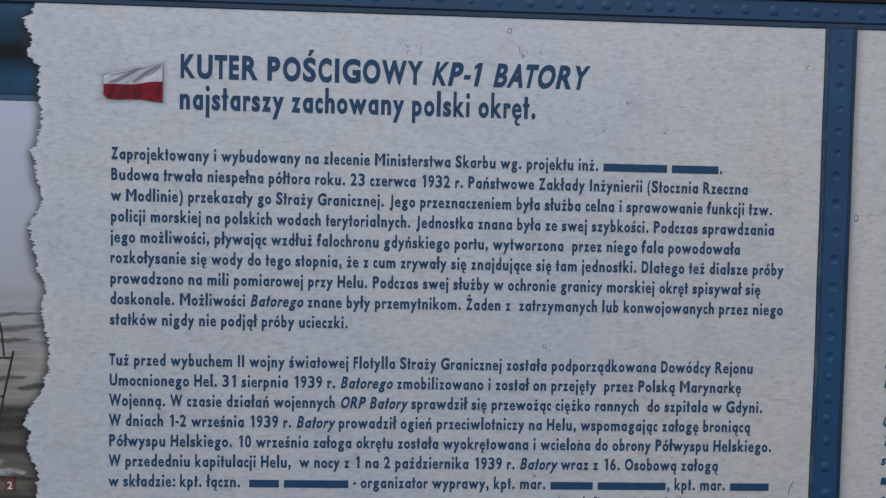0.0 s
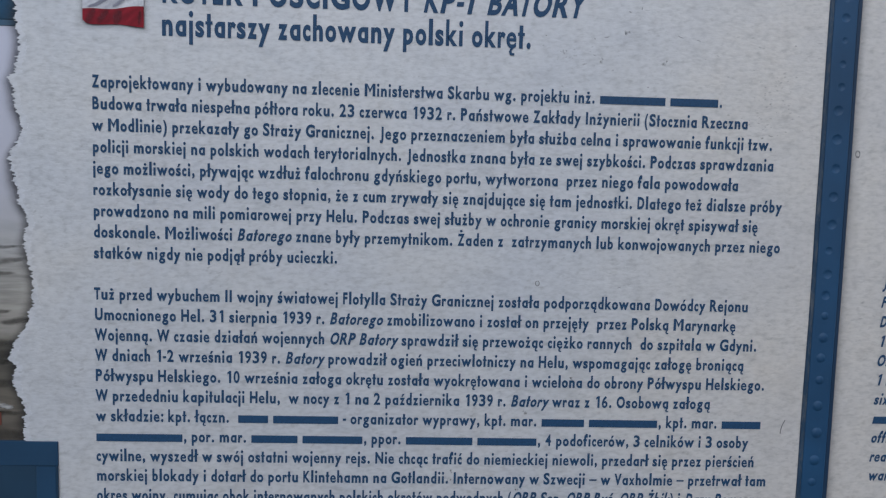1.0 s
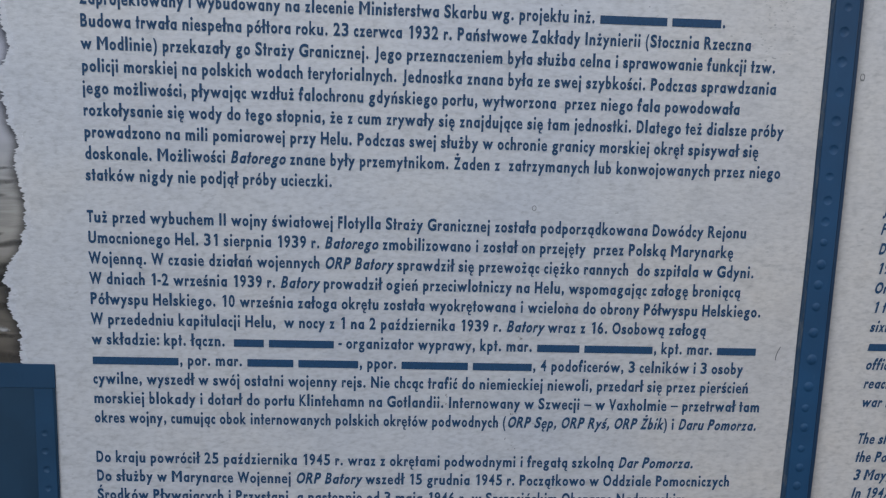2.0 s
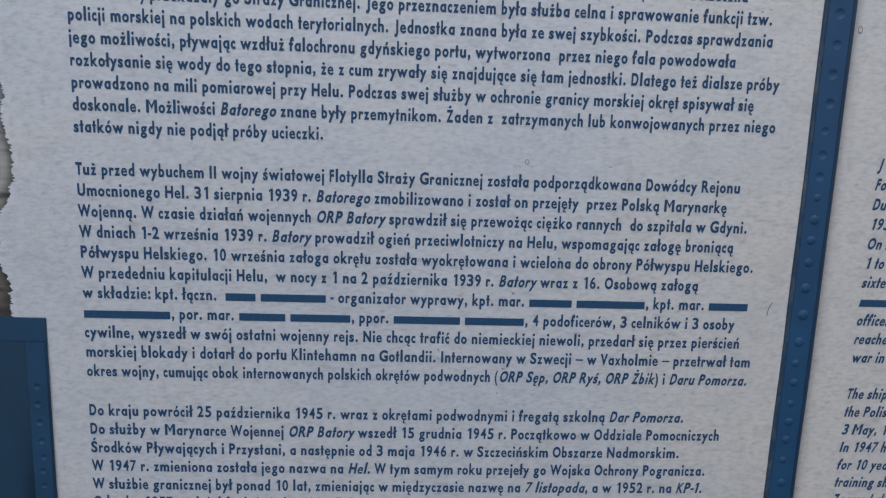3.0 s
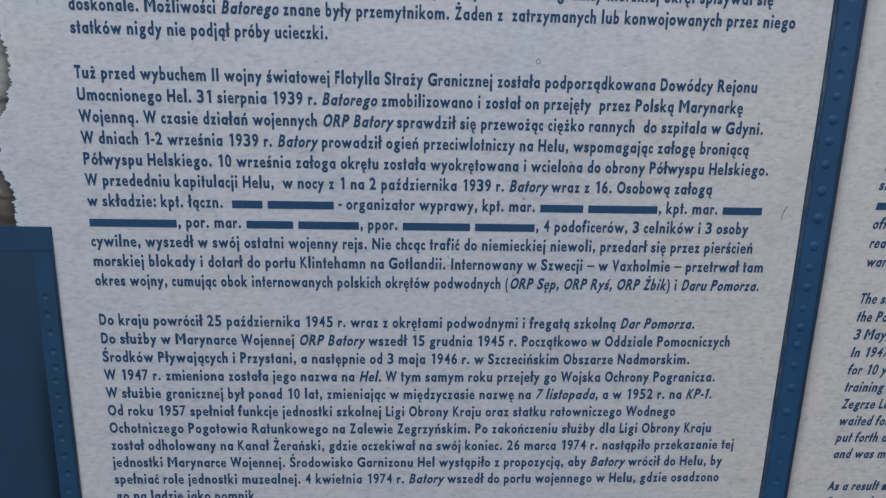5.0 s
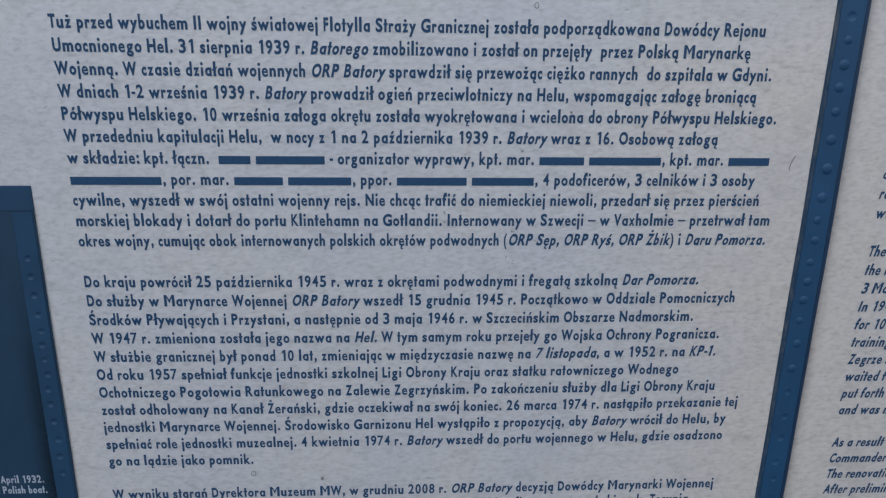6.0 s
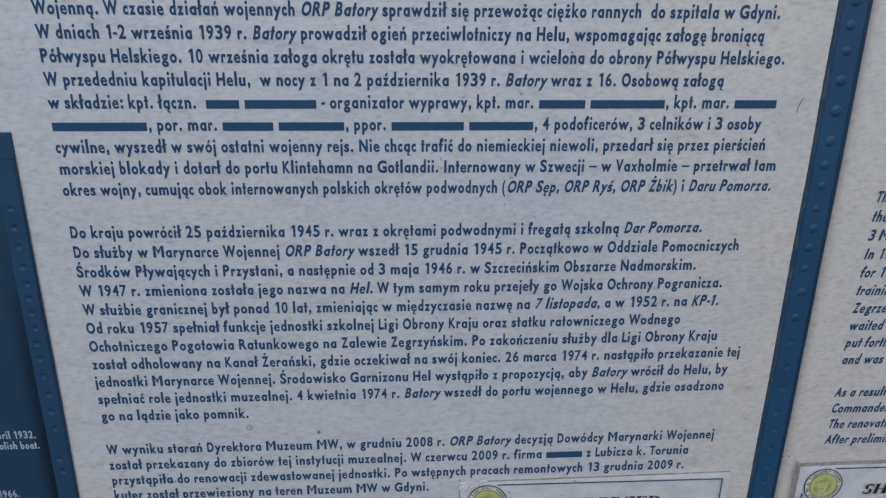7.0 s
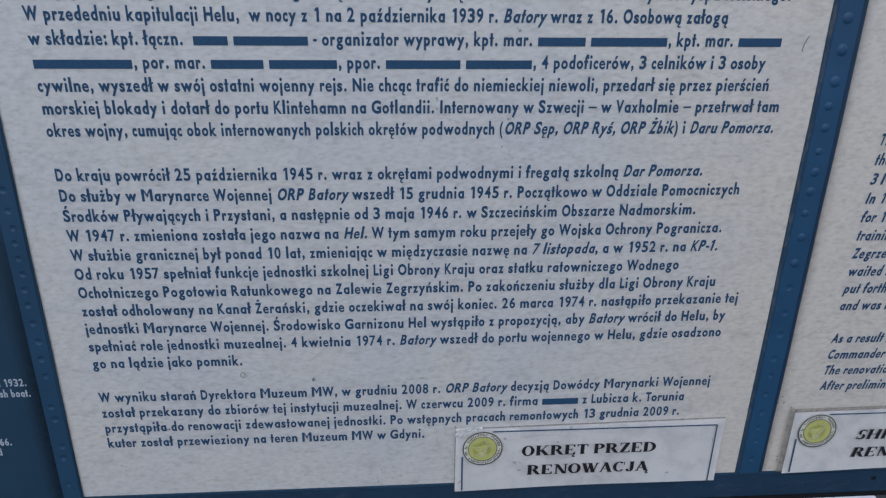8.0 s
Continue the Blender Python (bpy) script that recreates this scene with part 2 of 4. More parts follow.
FLAG_RED = material("flag_red", flag_look((0.23, 0.010, 0.020), (0.17, 0.008, 0.016), (0.28, 0.014, 0.026), 40), 0.6, gloss=0.2)
RUST = material("rust_brown_print", plain_look((0.16, 0.045, 0.028), 150), 0.6)
SHADE_PRINT = material("dark_brown_print", plain_look((0.030, 0.026, 0.024), 150), 0.6)
FOAM = faded("pale_foam_print", (0.46, 0.45, 0.43), 0.85, 0.8)
RAIL_EDGE = material("pale_blue_print", paint_look((0.060, 0.115, 0.175), (0.10, 0.16, 0.22), 0.56), 0.5, gloss=0.2)
DIRT = material("dirt_speck", plain_look((0.20, 0.20, 0.195), 400), 0.8)
SMUDGE = faded("faint_grime", (0.17, 0.165, 0.155), 0.36)
BLACK_METAL = material("black_metal", plain_look((0.010, 0.011, 0.014), 80), 0.5, gloss=0.2)
MARGIN_FILM = faded("clear_laminate_margin", (0.24, 0.225, 0.20), 0.62)
CLEAR_FILM = film_look("clear_film")
STEEL = material("grey_steel", plain_look((0.18, 0.18, 0.19), 40), 0.4, 0.05, 0.6)
ASPHALT = material("asphalt", ground_look, 0.85, 0.5)
BLOCK_WHITE = material("plain_white", plain_look((0.80, 0.80, 0.80), 45), 0.7, 0.3)


# ---- building helpers ----
def part(name, bm, mat, parent=None, label=""):
    """Links a bmesh as one mesh object under a thing or a part."""
    me = bpy.data.meshes.new(name)
    bm.to_mesh(me)
    bm.free()
    me.materials.append(mat)
    ob = new(name, me)
    if parent is not None:
        ob.parent = parent
        ob.matrix_parent_inverse = parent.matrix_world.inverted()
    return tagged(ob, label)


def box(bm, x0, x1, y0, y1, z0, z1):
    vs = [bm.verts.new((x, y, z)) for z in (z0, z1) for y in (y0, y1) for x in (x0, x1)]
    for f in ((0, 2, 3, 1), (4, 5, 7, 6), (0, 1, 5, 4), (2, 6, 7, 3), (0, 4, 6, 2), (1, 3, 7, 5)):
        bm.faces.new([vs[i] for i in f])


def slab(x0, x1, y0, y1, z0, z1, bevel=0.0):
    bm = bmesh.new()
    box(bm, x0, x1, y0, y1, z0, z1)
    if bevel:
        bmesh.ops.bevel(bm, geom=bm.edges[:], offset=bevel, segments=2, affect="EDGES")
    return bm


def thing(name, at, label, category, group="", kind=""):
    ob = new(name)
    ob.matrix_world = Matrix.Translation(at)
    ob.location = at
    bpy.context.view_layer.update()
    return tagged(ob, label, category, group, kind)


def plate(points, y_front, y_back):
    """A thin upright plate with the outline points (x, z), counter-clockwise as seen from the front."""
    bm = bmesh.new()
    f = [bm.verts.new((x, y_front, z)) for x, z in points]
    b = [bm.verts.new((x, y_back, z)) for x, z in points]
    bm.faces.new(f)
    bm.faces.new(b[::-1])
    for k in range(len(points)):
        j = (k + 1) % len(points)
        bm.faces.new((f[k], b[k], b[j], f[j]))
    return bm


def ribbon(points, width, y_front, depth=0.0003):
    """A thin line of the given width through points (x, z)."""
    bm = bmesh.new()
    rows = []
    for k, (x, z) in enumerate(points):
        a, b = points[max(k - 1, 0)], points[min(k + 1, len(points) - 1)]
        d = Vector((b[0] - a[0], b[1] - a[1])).normalized()
        nx, nz = -d.y * width / 2, d.x * width / 2
        rows.append([bm.verts.new((x + s * nx, y, z + s * nz)) for s, y in ((1, y_front), (-1, y_front), (-1, y_front + depth), (1, y_front + depth))])
    for a, b in zip(rows, rows[1:]):
        for k in range(4):
            bm.faces.new((a[k], a[(k + 1) % 4], b[(k + 1) % 4], b[k]))
    return bm


def soft_strip(name, rows, mat, parent, y, label=""):
    """A sheet of ink on rows of points (x, z, how full the ink is there)."""
    bm = bmesh.new()
    uv = bm.loops.layers.uv.new("UVMap")
    full = {}
    grid = []
    for row in rows:
        line = []
        for x, z, f in row:
            v = bm.verts.new((x, y, z))
            full[v] = f
            line.append(v)
        grid.append(line)
    for a, b in zip(grid, grid[1:]):
        for k in range(len(a) - 1):
            for loop in bm.faces.new((a[k], a[k + 1], b[k + 1], b[k])).loops:
                loop[uv].uv = (full[loop.vert], 0.5)
    return part(name, bm, mat, parent, label)


def soft_line(name, points, width, mat, parent, y, label=""):
    """A line of ink through points (x, z), fullest in its middle and gone at its sides and ends."""
    rows, last = [], len(points) - 1
    for k, (x, z) in enumerate(points):
        a, b = points[max(k - 1, 0)], points[min(k + 1, last)]
        d = Vector((b[0] - a[0], b[1] - a[1])).normalized()
        taper = math.sin(math.pi * (0.12 + 0.76 * k / last))
        rows.append([(x - d.y * width * taper * s, z + d.x * width * taper * s, f * (0.0 if k in (0, last) else 1.0))
                     for s, f in ((-0.5, 0.0), (-0.22, 0.85), (0.0, 1.0), (0.22, 0.85), (0.5, 0.0))])
    return soft_strip(name, rows, mat, parent, y, label)


def soft_blot(name, x, z, rx, rz, mat, parent, y, seed=0, turn=0.0):
    """A round or drawn-out blot of ink or dirt with a wandering, fading rim."""
    rows = []
    for k in range(21):
        a = k % 20 * math.tau / 20
        row = []
        for r, f in ((0.02, 1.0), (0.35, 0.85), (0.65, 0.45), (1.0, 0.0)):
            q = r * (1 + 0.45 * noise.noise((math.cos(a) * 1.3 + seed * 7.1, math.sin(a) * 1.3, 3.3)))
            u, v = rx * q * math.cos(a), rz * q * math.sin(a)
            row.append((x + u * math.cos(turn) - v * math.sin(turn), z + u * math.sin(turn) + v * math.cos(turn), f))
        rows.append(row)
    return soft_strip(name, rows, mat, parent, y)


# ---- lettering: the built-in font, drawn to a bold condensed width table ----
WIDTHS = ("a 454 b 427 c 327 d 438 e 413 f 289 g 461 h 437 i 236 j 226 k 447 l 239 m 666 n 451 o 437 p 440 q 440 r 317 s 358 t 264 u 455 "
          "v 397 w 655 x 397 y 421 z 383 _ 229 . 264 , 249 : 217 - 228 – 490 ( 292 ) 317 A 509 B 473 C 462 D 519 E 385 F 361 G 605 H 561 "
          "I 254 J 360 K 478 L 355 M 728 N 587 O 590 P 472 Q 590 R 514 S 456 T 387 U 546 V 473 W 762 Y 484 Z 477 "
          "0 461 1 458 2 481 3 490 4 452 5 484 6 457 7 430 8 457 9 457").split()
ADVANCE = {c: int(w) / 1000 for c, w in zip(WIDTHS[::2], WIDTHS[1::2])}
CAP = 0.74  # height of a capital, in ems
LOW = 0.635  # height of small letters, in capitals
ACUTE = dict(zip("śćńźóŚĆŃŹÓ", "scnzoSCNZO"))
DOTTED = dict(zip("żŻ", "zZ"))
HOOKED = dict(zip("ąęĄĘ", "aeAE"))
SLASHED = dict(zip("łŁ", "lL"))
BEARING = {c: 0.008 for c in "vwyAVWYTf"} | {c: 0.032 for c in "oceOCGQsSzZ"} | {c: 0.012 for c in "-–"} | {c: 0.02 for c in "xktrjLK7"} | {"J": 0.07, "R": 0.03, "I": 0.060}
OUTLINES = {}


def outline(ch, fat):
    """Corners and faces of one letter of the built-in font, as wide and high as it is drawn there."""
    if (ch, fat) not in OUTLINES:
        cu = bpy.data.curves.new("letter", "FONT")
        cu.body, cu.size, cu.resolution_u, cu.offset = ch, 1.0, 4, fat
        ob = new("letter", cu)
        bpy.context.view_layer.update()
        ev = ob.evaluated_get(bpy.context.evaluated_depsgraph_get())
        me = ev.to_mesh()
        OUTLINES[ch, fat] = ([tuple(v.co[:2]) for v in me.vertices], [tuple(p.vertices) for p in me.polygons])
        ev.to_mesh_clear()
        bpy.data.objects.remove(ob)
        bpy.data.curves.remove(cu)
    return OUTLINES[ch, fat]


THIN = {c: 0.66 for c in "023456789"} | {"1": 0.5, "-": 0.45, "–": 0.3, "7": 0.4, "e": 0.52, "M": 0.0, "i": 0.4, "j": 0.4, "s": 0.85, "S": 0.85, "B": 0.8, "g": 0.85, "R": 0.85, "k": 0.8, "K": 0.7}


def letter(ch, fat=0.040):
    """Corners (in ems across, in capitals up), faces and advance of a letter with its accent."""
    base = ACUTE.get(ch) or DOTTED.get(ch) or HOOKED.get(ch) or SLASHED.get(ch) or ch
    adv = ADVANCE[base]
    small = base in "abcdefghijklmnopqrstuvwxyz"
    fat = fat * THIN.get(base, 1.0)
    pts, faces = outline({"a": "d", "j": "i", "t": "l"}.get(base, base), fat)
    if base == "M":
        pts = [(x + (0.062 if 0.15 < x < 0.25 else -0.062 if 0.53 < x < 0.63 else 0), y - (0.07 if 0.2 < y < 0.3 else 0)) for x, y in pts]
    if base == "a":
        pts = [(x, min(y, 0.449 + fat)) for x, y in pts]
    side = BEARING.get(base, 0.048)
    x0, x1 = min(p[0] for p in pts), max(p[0] for p in pts)
    wide = adv - 2 * side
    left = side
    if base in "kKrLR":
        wide, left = adv - 0.046, 0.045
    if base == "1":
        wide, left = 0.132, adv - 0.225
    if base == "t":
        wide, left = 0.130, adv / 2 - 0.070
    if base == "j":
        wide, left = 0.145, (adv - 0.145) / 2
    if base in ".,:":
        wide, left = 0.145, 0.06
    top, mid, bottom = 0.682 + fat, 0.449 + fat, -fat
    out = []
    for x, y in pts:
        if base in ".,:-–":
            v = (y - bottom) / (top - bottom) + (0.05 if base in "-–" else 0)
        elif base == "t":
            v = (y - bottom) / (top - bottom) * 0.93
        elif base == "j" and y < 0.1:
            v = -0.31
        elif base in "ij" and y > 0.449 + fat + 0.002:
            v = 0.90 + (y - 0.585) / (0.053 + fat) * 0.125
        elif y < bottom - 0.03:
            v = (y - bottom) * 0.31 / 0.23
        elif small and y <= mid:
            v = (y - bottom) / (mid - bottom) * LOW
        elif small:
            v = LOW + (y - mid) / (top - mid) * (1.07 - LOW)
        else:
            v = (y - bottom) / (top - bottom)
        out.append((left + (x - x0) / (x1 - x0) * wide, v, 0.0))
    faces, extra = list(faces), []

    def add(*corners):
        k = len(out)
        out.extend((*c, 0.00006 * (1 + len(extra))) for c in corners)
        extra.append(k)
        faces.append(tuple(range(k, k + len(corners))))

    up = LOW if small else 1.0
    if base == "t":
        add((0.012, LOW - 0.125), (adv - 0.012, LOW - 0.125), (adv - 0.012, LOW), (0.012, LOW))
    c = adv / 2
    if base == "1":
        add((left + 0.01, 1.0), (left - 0.095, 0.86), (left - 0.095, 0.70), (left + 0.01, 0.80))
    if ch in ACUTE:
        add((c - 0.055, up + 0.08), (c + 0.03, up + 0.08), (c + 0.135, up + 0.33), (c + 0.0, up + 0.33))
    if ch in DOTTED:
        add(*[(c + 0.085 * math.cos(a), up + 0.21 + 0.105 * math.sin(a)) for a in (k * math.pi / 4 for k in range(8))])
    if ch in HOOKED:
        r = adv - side - (0.05 if base in "aA" else 0.12)
        add((r - 0.07, 0.02), (r - 0.13, -0.14), (r - 0.04, -0.12), (r + 0.03, 0.02))
        add((r - 0.13, -0.14), (r - 0.09, -0.28), (r - 0.02, -0.20), (r - 0.04, -0.12))
        add((r - 0.09, -0.28), (r + 0.06, -0.29), (r + 0.06, -0.19), (r - 0.02, -0.20))
    if ch in SLASHED:
        y = 0.52 if small else 0.42
        x = c if small else side + 0.06
        add((x - 0.15, y - 0.14), (x - 0.15, y - 0.02), (x + 0.15, y + 0.20), (x + 0.15, y + 0.08))
    return out, faces, adv


STEM, FINE = 0.25, 0.095


def book_letter(ch):
    """A letter of the notices' book face, with heavy stems, fine bars and serifs; in ems across, in capitals up."""
    pts, faces = [], []

    layer = [0]

    def poly(*corners, same=False):
        k = len(pts)
        layer[0] += 0 if same else 1
        pts.extend((x * CAP, y, 0.00002 * layer[0]) for x, y in corners)
        faces.append(tuple(range(k, k + len(corners))))

    def bar(x0, x1, y0, y1):
        poly((x0, y0), (x1, y0), (x1, y1), (x0, y1))

    def stroke(x0, y0, x1, y1, w):
        poly((x0 - w / 2, y0), (x0 + w / 2, y0), (x1 + w / 2, y1), (x1 - w / 2, y1))

    def arc(cx, cy, rx, ry, thick, thin, a0, a1, n=18):
        ring = [(math.cos(radians(a0 + (a1 - a0) * k / n)), math.sin(radians(a0 + (a1 - a0) * k / n))) for k in range(n + 1)]
        layer[0] += 1
        for (c0, s0), (c1, s1) in zip(ring, ring[1:]):
            poly((cx + rx * c0, cy + ry * s0), (cx + rx * c1, cy + ry * s1), (cx + (rx - thick) * c1, cy + (ry - thin) * s1), (cx + (rx - thick) * c0, cy + (ry - thin) * s0), same=True)

    def foot(x, y, half=0.17):
        bar(x - half, x + half, y, y + 0.055)

    def stem(x, low=0.0, top=True, bottom=True):
        bar(x - STEM / 2, x + STEM / 2, low, 1.0)
        if top:
            foot(x, 0.945)
        if bottom:
            foot(x, 0.0)

    base = HOOKED.get(ch, ch)
    adv = {"O": 0.94, "K": 1.0, "R": 0.96, "E": 0.84, "T": 0.84, "P": 0.82, "Z": 0.80, "D": 0.96, "N": 0.98, "W": 1.20, "A": 0.92, "C": 0.90, "J": 0.66, "S": 0.72, "H": 1.02, "I": 0.46}[base]
    if base in "OC":
        arc(0.46, 0.5, 0.43, 0.52, 0.235, 0.085, 0 if base == "O" else 48, 360 if base == "O" else 318, 28)
    if base == "C":
        bar(0.76, 0.82, 0.66, 0.98)
    if base in "KRPDEH":
        stem(0.21)
    if base == "K":
        stroke(0.34, 0.40, 0.76, 0.97, 0.09)
        stroke(0.78, 0.03, 0.44, 0.56, 0.28)
        foot(0.77, 0.945, 0.15)
        foot(0.81, 0.0, 0.17)
    if base in "RP":
        arc(0.42, 0.73, 0.35, 0.27, 0.235, FINE, -90, 90)
        bar(0.30, 0.43, 0.92, 1.0)
        bar(0.30, 0.43, 0.46, 0.53)
    if base == "R":
        stroke(0.78, 0.03, 0.50, 0.50, 0.26)
        foot(0.84, 0.0, 0.12)
    if base == "D":
        arc(0.38, 0.5, 0.52, 0.5, 0.245, 0.085, -90, 90)
        bar(0.30, 0.39, 0.935, 1.0)
        bar(0.30, 0.39, 0.0, 0.065)
    if base == "E":
        bar(0.30, 0.74, 0.93, 1.0)
        bar(0.30, 0.76, 0.0, 0.07)
        bar(0.30, 0.54, 0.47, 0.54)
        poly((0.60, 0.93), (0.74, 0.70), (0.74, 0.93))
        poly((0.60, 0.07), (0.76, 0.07), (0.76, 0.32))
        bar(0.50, 0.55, 0.38, 0.63)
    if base == "T":
        stem(0.42, top=False)
        bar(0.05, 0.79, 0.93, 1.0)
        poly((0.05, 0.93), (0.05, 0.70), (0.17, 0.93))
        poly((0.79, 0.93), (0.67, 0.93), (0.79, 0.70))
    if base == "Z":
        bar(0.06, 0.72, 0.93, 1.0)
        bar(0.05, 0.74, 0.0, 0.07)
        stroke(0.18, 0.03, 0.60, 0.97, 0.28)
        poly((0.06, 0.93), (0.06, 0.70), (0.18, 0.93))
        poly((0.62, 0.07), (0.74, 0.07), (0.74, 0.32))
    if base == "N":
        bar(0.16, 0.16 + FINE, 0.0, 1.0)
        bar(0.78, 0.78 + FINE, 0.0, 1.0)
        stroke(0.22, 1.0, 0.77, 0.0, 0.25)
        foot(0.14, 0.945, 0.12)
        foot(0.20, 0.0, 0.14)
        foot(0.82, 0.945, 0.14)
    if base == "W":
        stroke(0.16, 1.0, 0.40, 0.0, 0.25)
        stroke(0.40, 0.0, 0.60, 1.0, FINE)
        stroke(0.57, 1.0, 0.80, 0.0, 0.25)
        stroke(0.80, 0.0, 1.06, 1.0, FINE)
        foot(0.16, 0.945, 0.15)
        foot(0.57, 0.945, 0.15)
        foot(1.06, 0.945, 0.12)
    if base == "A":
        stroke(0.13, 0.0, 0.45, 1.0, FINE)
        stroke(0.74, 0.0, 0.44, 1.0, 0.26)
        bar(0.22, 0.64, 0.29, 0.35)
        foot(0.13, 0.0, 0.12)
        foot(0.76, 0.0, 0.16)
    if base == "J":
        stem(0.42, 0.22, bottom=False)
        arc(0.26, 0.22, 0.26, 0.26, 0.20, FINE, -150, 0)
        arc(0.12, 0.16, 0.10, 0.10, 0.10, 0.10, 0, 360, 10)
    if base == "S":
        arc(0.36, 0.73, 0.27, 0.28, 0.19, FINE, 35, 250)
        arc(0.35, 0.27, 0.29, 0.28, 0.20, FINE, -145, 70)
        bar(0.57, 0.63, 0.70, 0.98)
        bar(0.06, 0.12, 0.02, 0.32)
    if base == "H":
        stem(0.80)
        bar(0.30, 0.71, 0.47, 0.54)
    if base == "I":
        stem(0.23)
    if ch in HOOKED:
        r = 0.70 if base == "E" else 0.86
        poly((r - 0.06, 0.0), (r - 0.16, -0.17), (r - 0.05, -0.16), (r + 0.03, 0.0))
        poly((r - 0.16, -0.17), (r - 0.08, -0.29), (r + 0.08, -0.26), (r + 0.06, -0.20), (r - 0.05, -0.16))
    return pts, faces, adv * CAP


KERN = {"RY": -0.02, "-1": -0.09, "BA": -0.03, "AT": -0.03}


def tokens(text):
    """Letters with their slant; {n} is a bar of n thousandths of an em, and a star turns the slant on or off."""
    slant, k = False, 0
    while k < len(text):
        if text[k] == "*":
            slant = not slant
        elif text[k] == "{":
            e = text.index("}", k)
            yield int(text[k + 1:e]) / 1000, slant
            k = e
        else:
            yield text[k], slant
        k += 1


def written(name, text, x, z, cap, mat, parent, y=-0.0003, width=0.0, track=1.0, right=False, fat=0.040, lean=0.2, serifs=False, sag=0.0, label=""):
    """A line of print that starts (or ends, if right) at x on the base line z; width: the whole line's length, if
    known;
    sag: how far the line's middle is bent down to fit the camera's view."""
    em = cap / CAP
    items, total, before = [], 0.0, ""
    for tok, slant in tokens(text):
        if isinstance(tok, float):
            items.append((total, tok, slant))
            total += tok
        elif tok == " ":
            total += ADVANCE["_"]
        else:
            total += KERN.get(before + tok, 0.0)
            g = book_letter(tok) if serifs else letter(tok, fat)
            items.append((total, g, slant))
            total += g[2]
        before = tok if isinstance(tok, str) else ""
    k = width / (total * em) if width else track
    start = x - total * em * k if right else x
    verts, faces = [], []
    for at, g, slant in items:
        n = len(verts)
        if isinstance(g, float):
            shear = lean * cap * LOW if slant else 0
            a, b = start + (at + 0.04) * em * k, start + (at + g - 0.04) * em * k
            verts += [(a, y, z), (b, y, z), (b + shear, y, z + cap * LOW), (a + shear, y, z + cap * LOW)]
            faces.append((n, n + 1, n + 2, n + 3))
            continue
        for u, v, d in g[0]:
            verts.append((start + (at + u) * em * k + (lean * v * cap if slant else 0), y - d, z + v * cap))
        faces += [tuple(n + i for i in f) for f in g[1]]
    if sag:
        verts = [(u, v, w - sag * max(0.0, 1 - (u / 0.25) ** 2)) for u, v, w in verts]
    me = bpy.data.meshes.new(name)
    me.from_pydata(verts, [], faces)
    me.materials.append(mat)
    ob = new(name, me)
    ob.parent = parent
    ob.matrix_parent_inverse = parent.matrix_world.inverted()
    return tagged(ob, label)


# ---- ground ----
bm = bmesh.new()
bmesh.ops.create_grid(bm, x_segments=40, y_segments=40, size=600)
tagged(part("ground", bm, ASPHALT), "dark grey asphalt ground under an overcast sky", "ground", kind="structure")

# stands in for an unidentified white patch, placed to fit the camera's view
bm = slab(1.011, 1.271, 0.97, 1.50, -0.02, 0.07, 0.012)
tagged(part("white_block", bm, BLOCK_WHITE), "white block on the dark asphalt, placed to fit the camera's view", "kerb stone")

# ---- the board ----
LEFT, RIGHT, LOWEST, HIGHEST = -0.66, 0.91, 0.978, 1.7272
PAPER_TOP, PAPER_FOOT = 1.7076, 1.0035
board = thing("information_board", (0.1, 0.02, 0.0), "large printed information board with blue riveted strips and torn paper sheets", "information board")
part("backing", slab(LEFT, RIGHT, 0.0156, 0.028, LOWEST, HIGHEST, 0.001), BLACK_METAL, board, "dark backing plate")
for x in (LEFT + 0.05, RIGHT - 0.05):
    part("post", slab(x - 0.03, x + 0.03, 0.0285, 0.0885, -0.05, HIGHEST - 0.03, 0.004), STEEL, board, "square grey steel post")
frame_bm = bmesh.new()
for a in ((LEFT - 0.012, RIGHT + 0.012, HIGHEST, HIGHEST + 0.014), (LEFT - 0.012, RIGHT + 0.012, LOWEST - 0.0035, LOWEST),
          (LEFT - 0.012, LEFT, LOWEST, HIGHEST), (RIGHT, RIGHT + 0.012, LOWEST, HIGHEST)):
    box(frame_bm, a[0], a[1], -0.003, 0.0285, a[2], a[3])
part("outer_frame", frame_bm, BLACK_METAL, board, "thin black outer frame")

# the torn sheet: its left side wanders between these heights and offsets, with ragged fibres on top
TEAR = [(1.335, -0.2955), (1.3594, -0.2970), (1.3652, -0.2956), (1.3747, -0.2976), (1.3870, -0.3050), (1.3982, -0.3022), (1.4068, -0.3063), (1.4155, -0.3028), (1.4242, -0.2972),
        (1.4304, -0.2924), (1.4386, -0.2921), (1.4436, -0.2889), (1.4571, -0.2886), (1.4666, -0.2894), (1.4776, -0.2927), (1.4898, -0.2947), (1.5021, -0.2912), (1.5094, -0.2932),
        (1.5162, -0.2980), (1.5211, -0.2965), (1.5312, -0.3005), (1.5478, -0.3034), (1.5531, -0.3018), (1.5577, -0.2971), (1.5683, -0.2935), (1.5831, -0.2984), (1.5932, -0.2996),
        (1.6028, -0.3028), (1.6061, -0.2985), (1.6256, -0.2946), (1.6496, -0.2975), (1.6624, -0.2968), (1.6694, -0.3047), (1.6742, -0.3055), (1.6823, -0.3016), (1.6924, -0.3079),
        (1.6964, -0.3072), (1.6998, -0.3025), (1.7046, -0.3009), (1.712, -0.2965)]


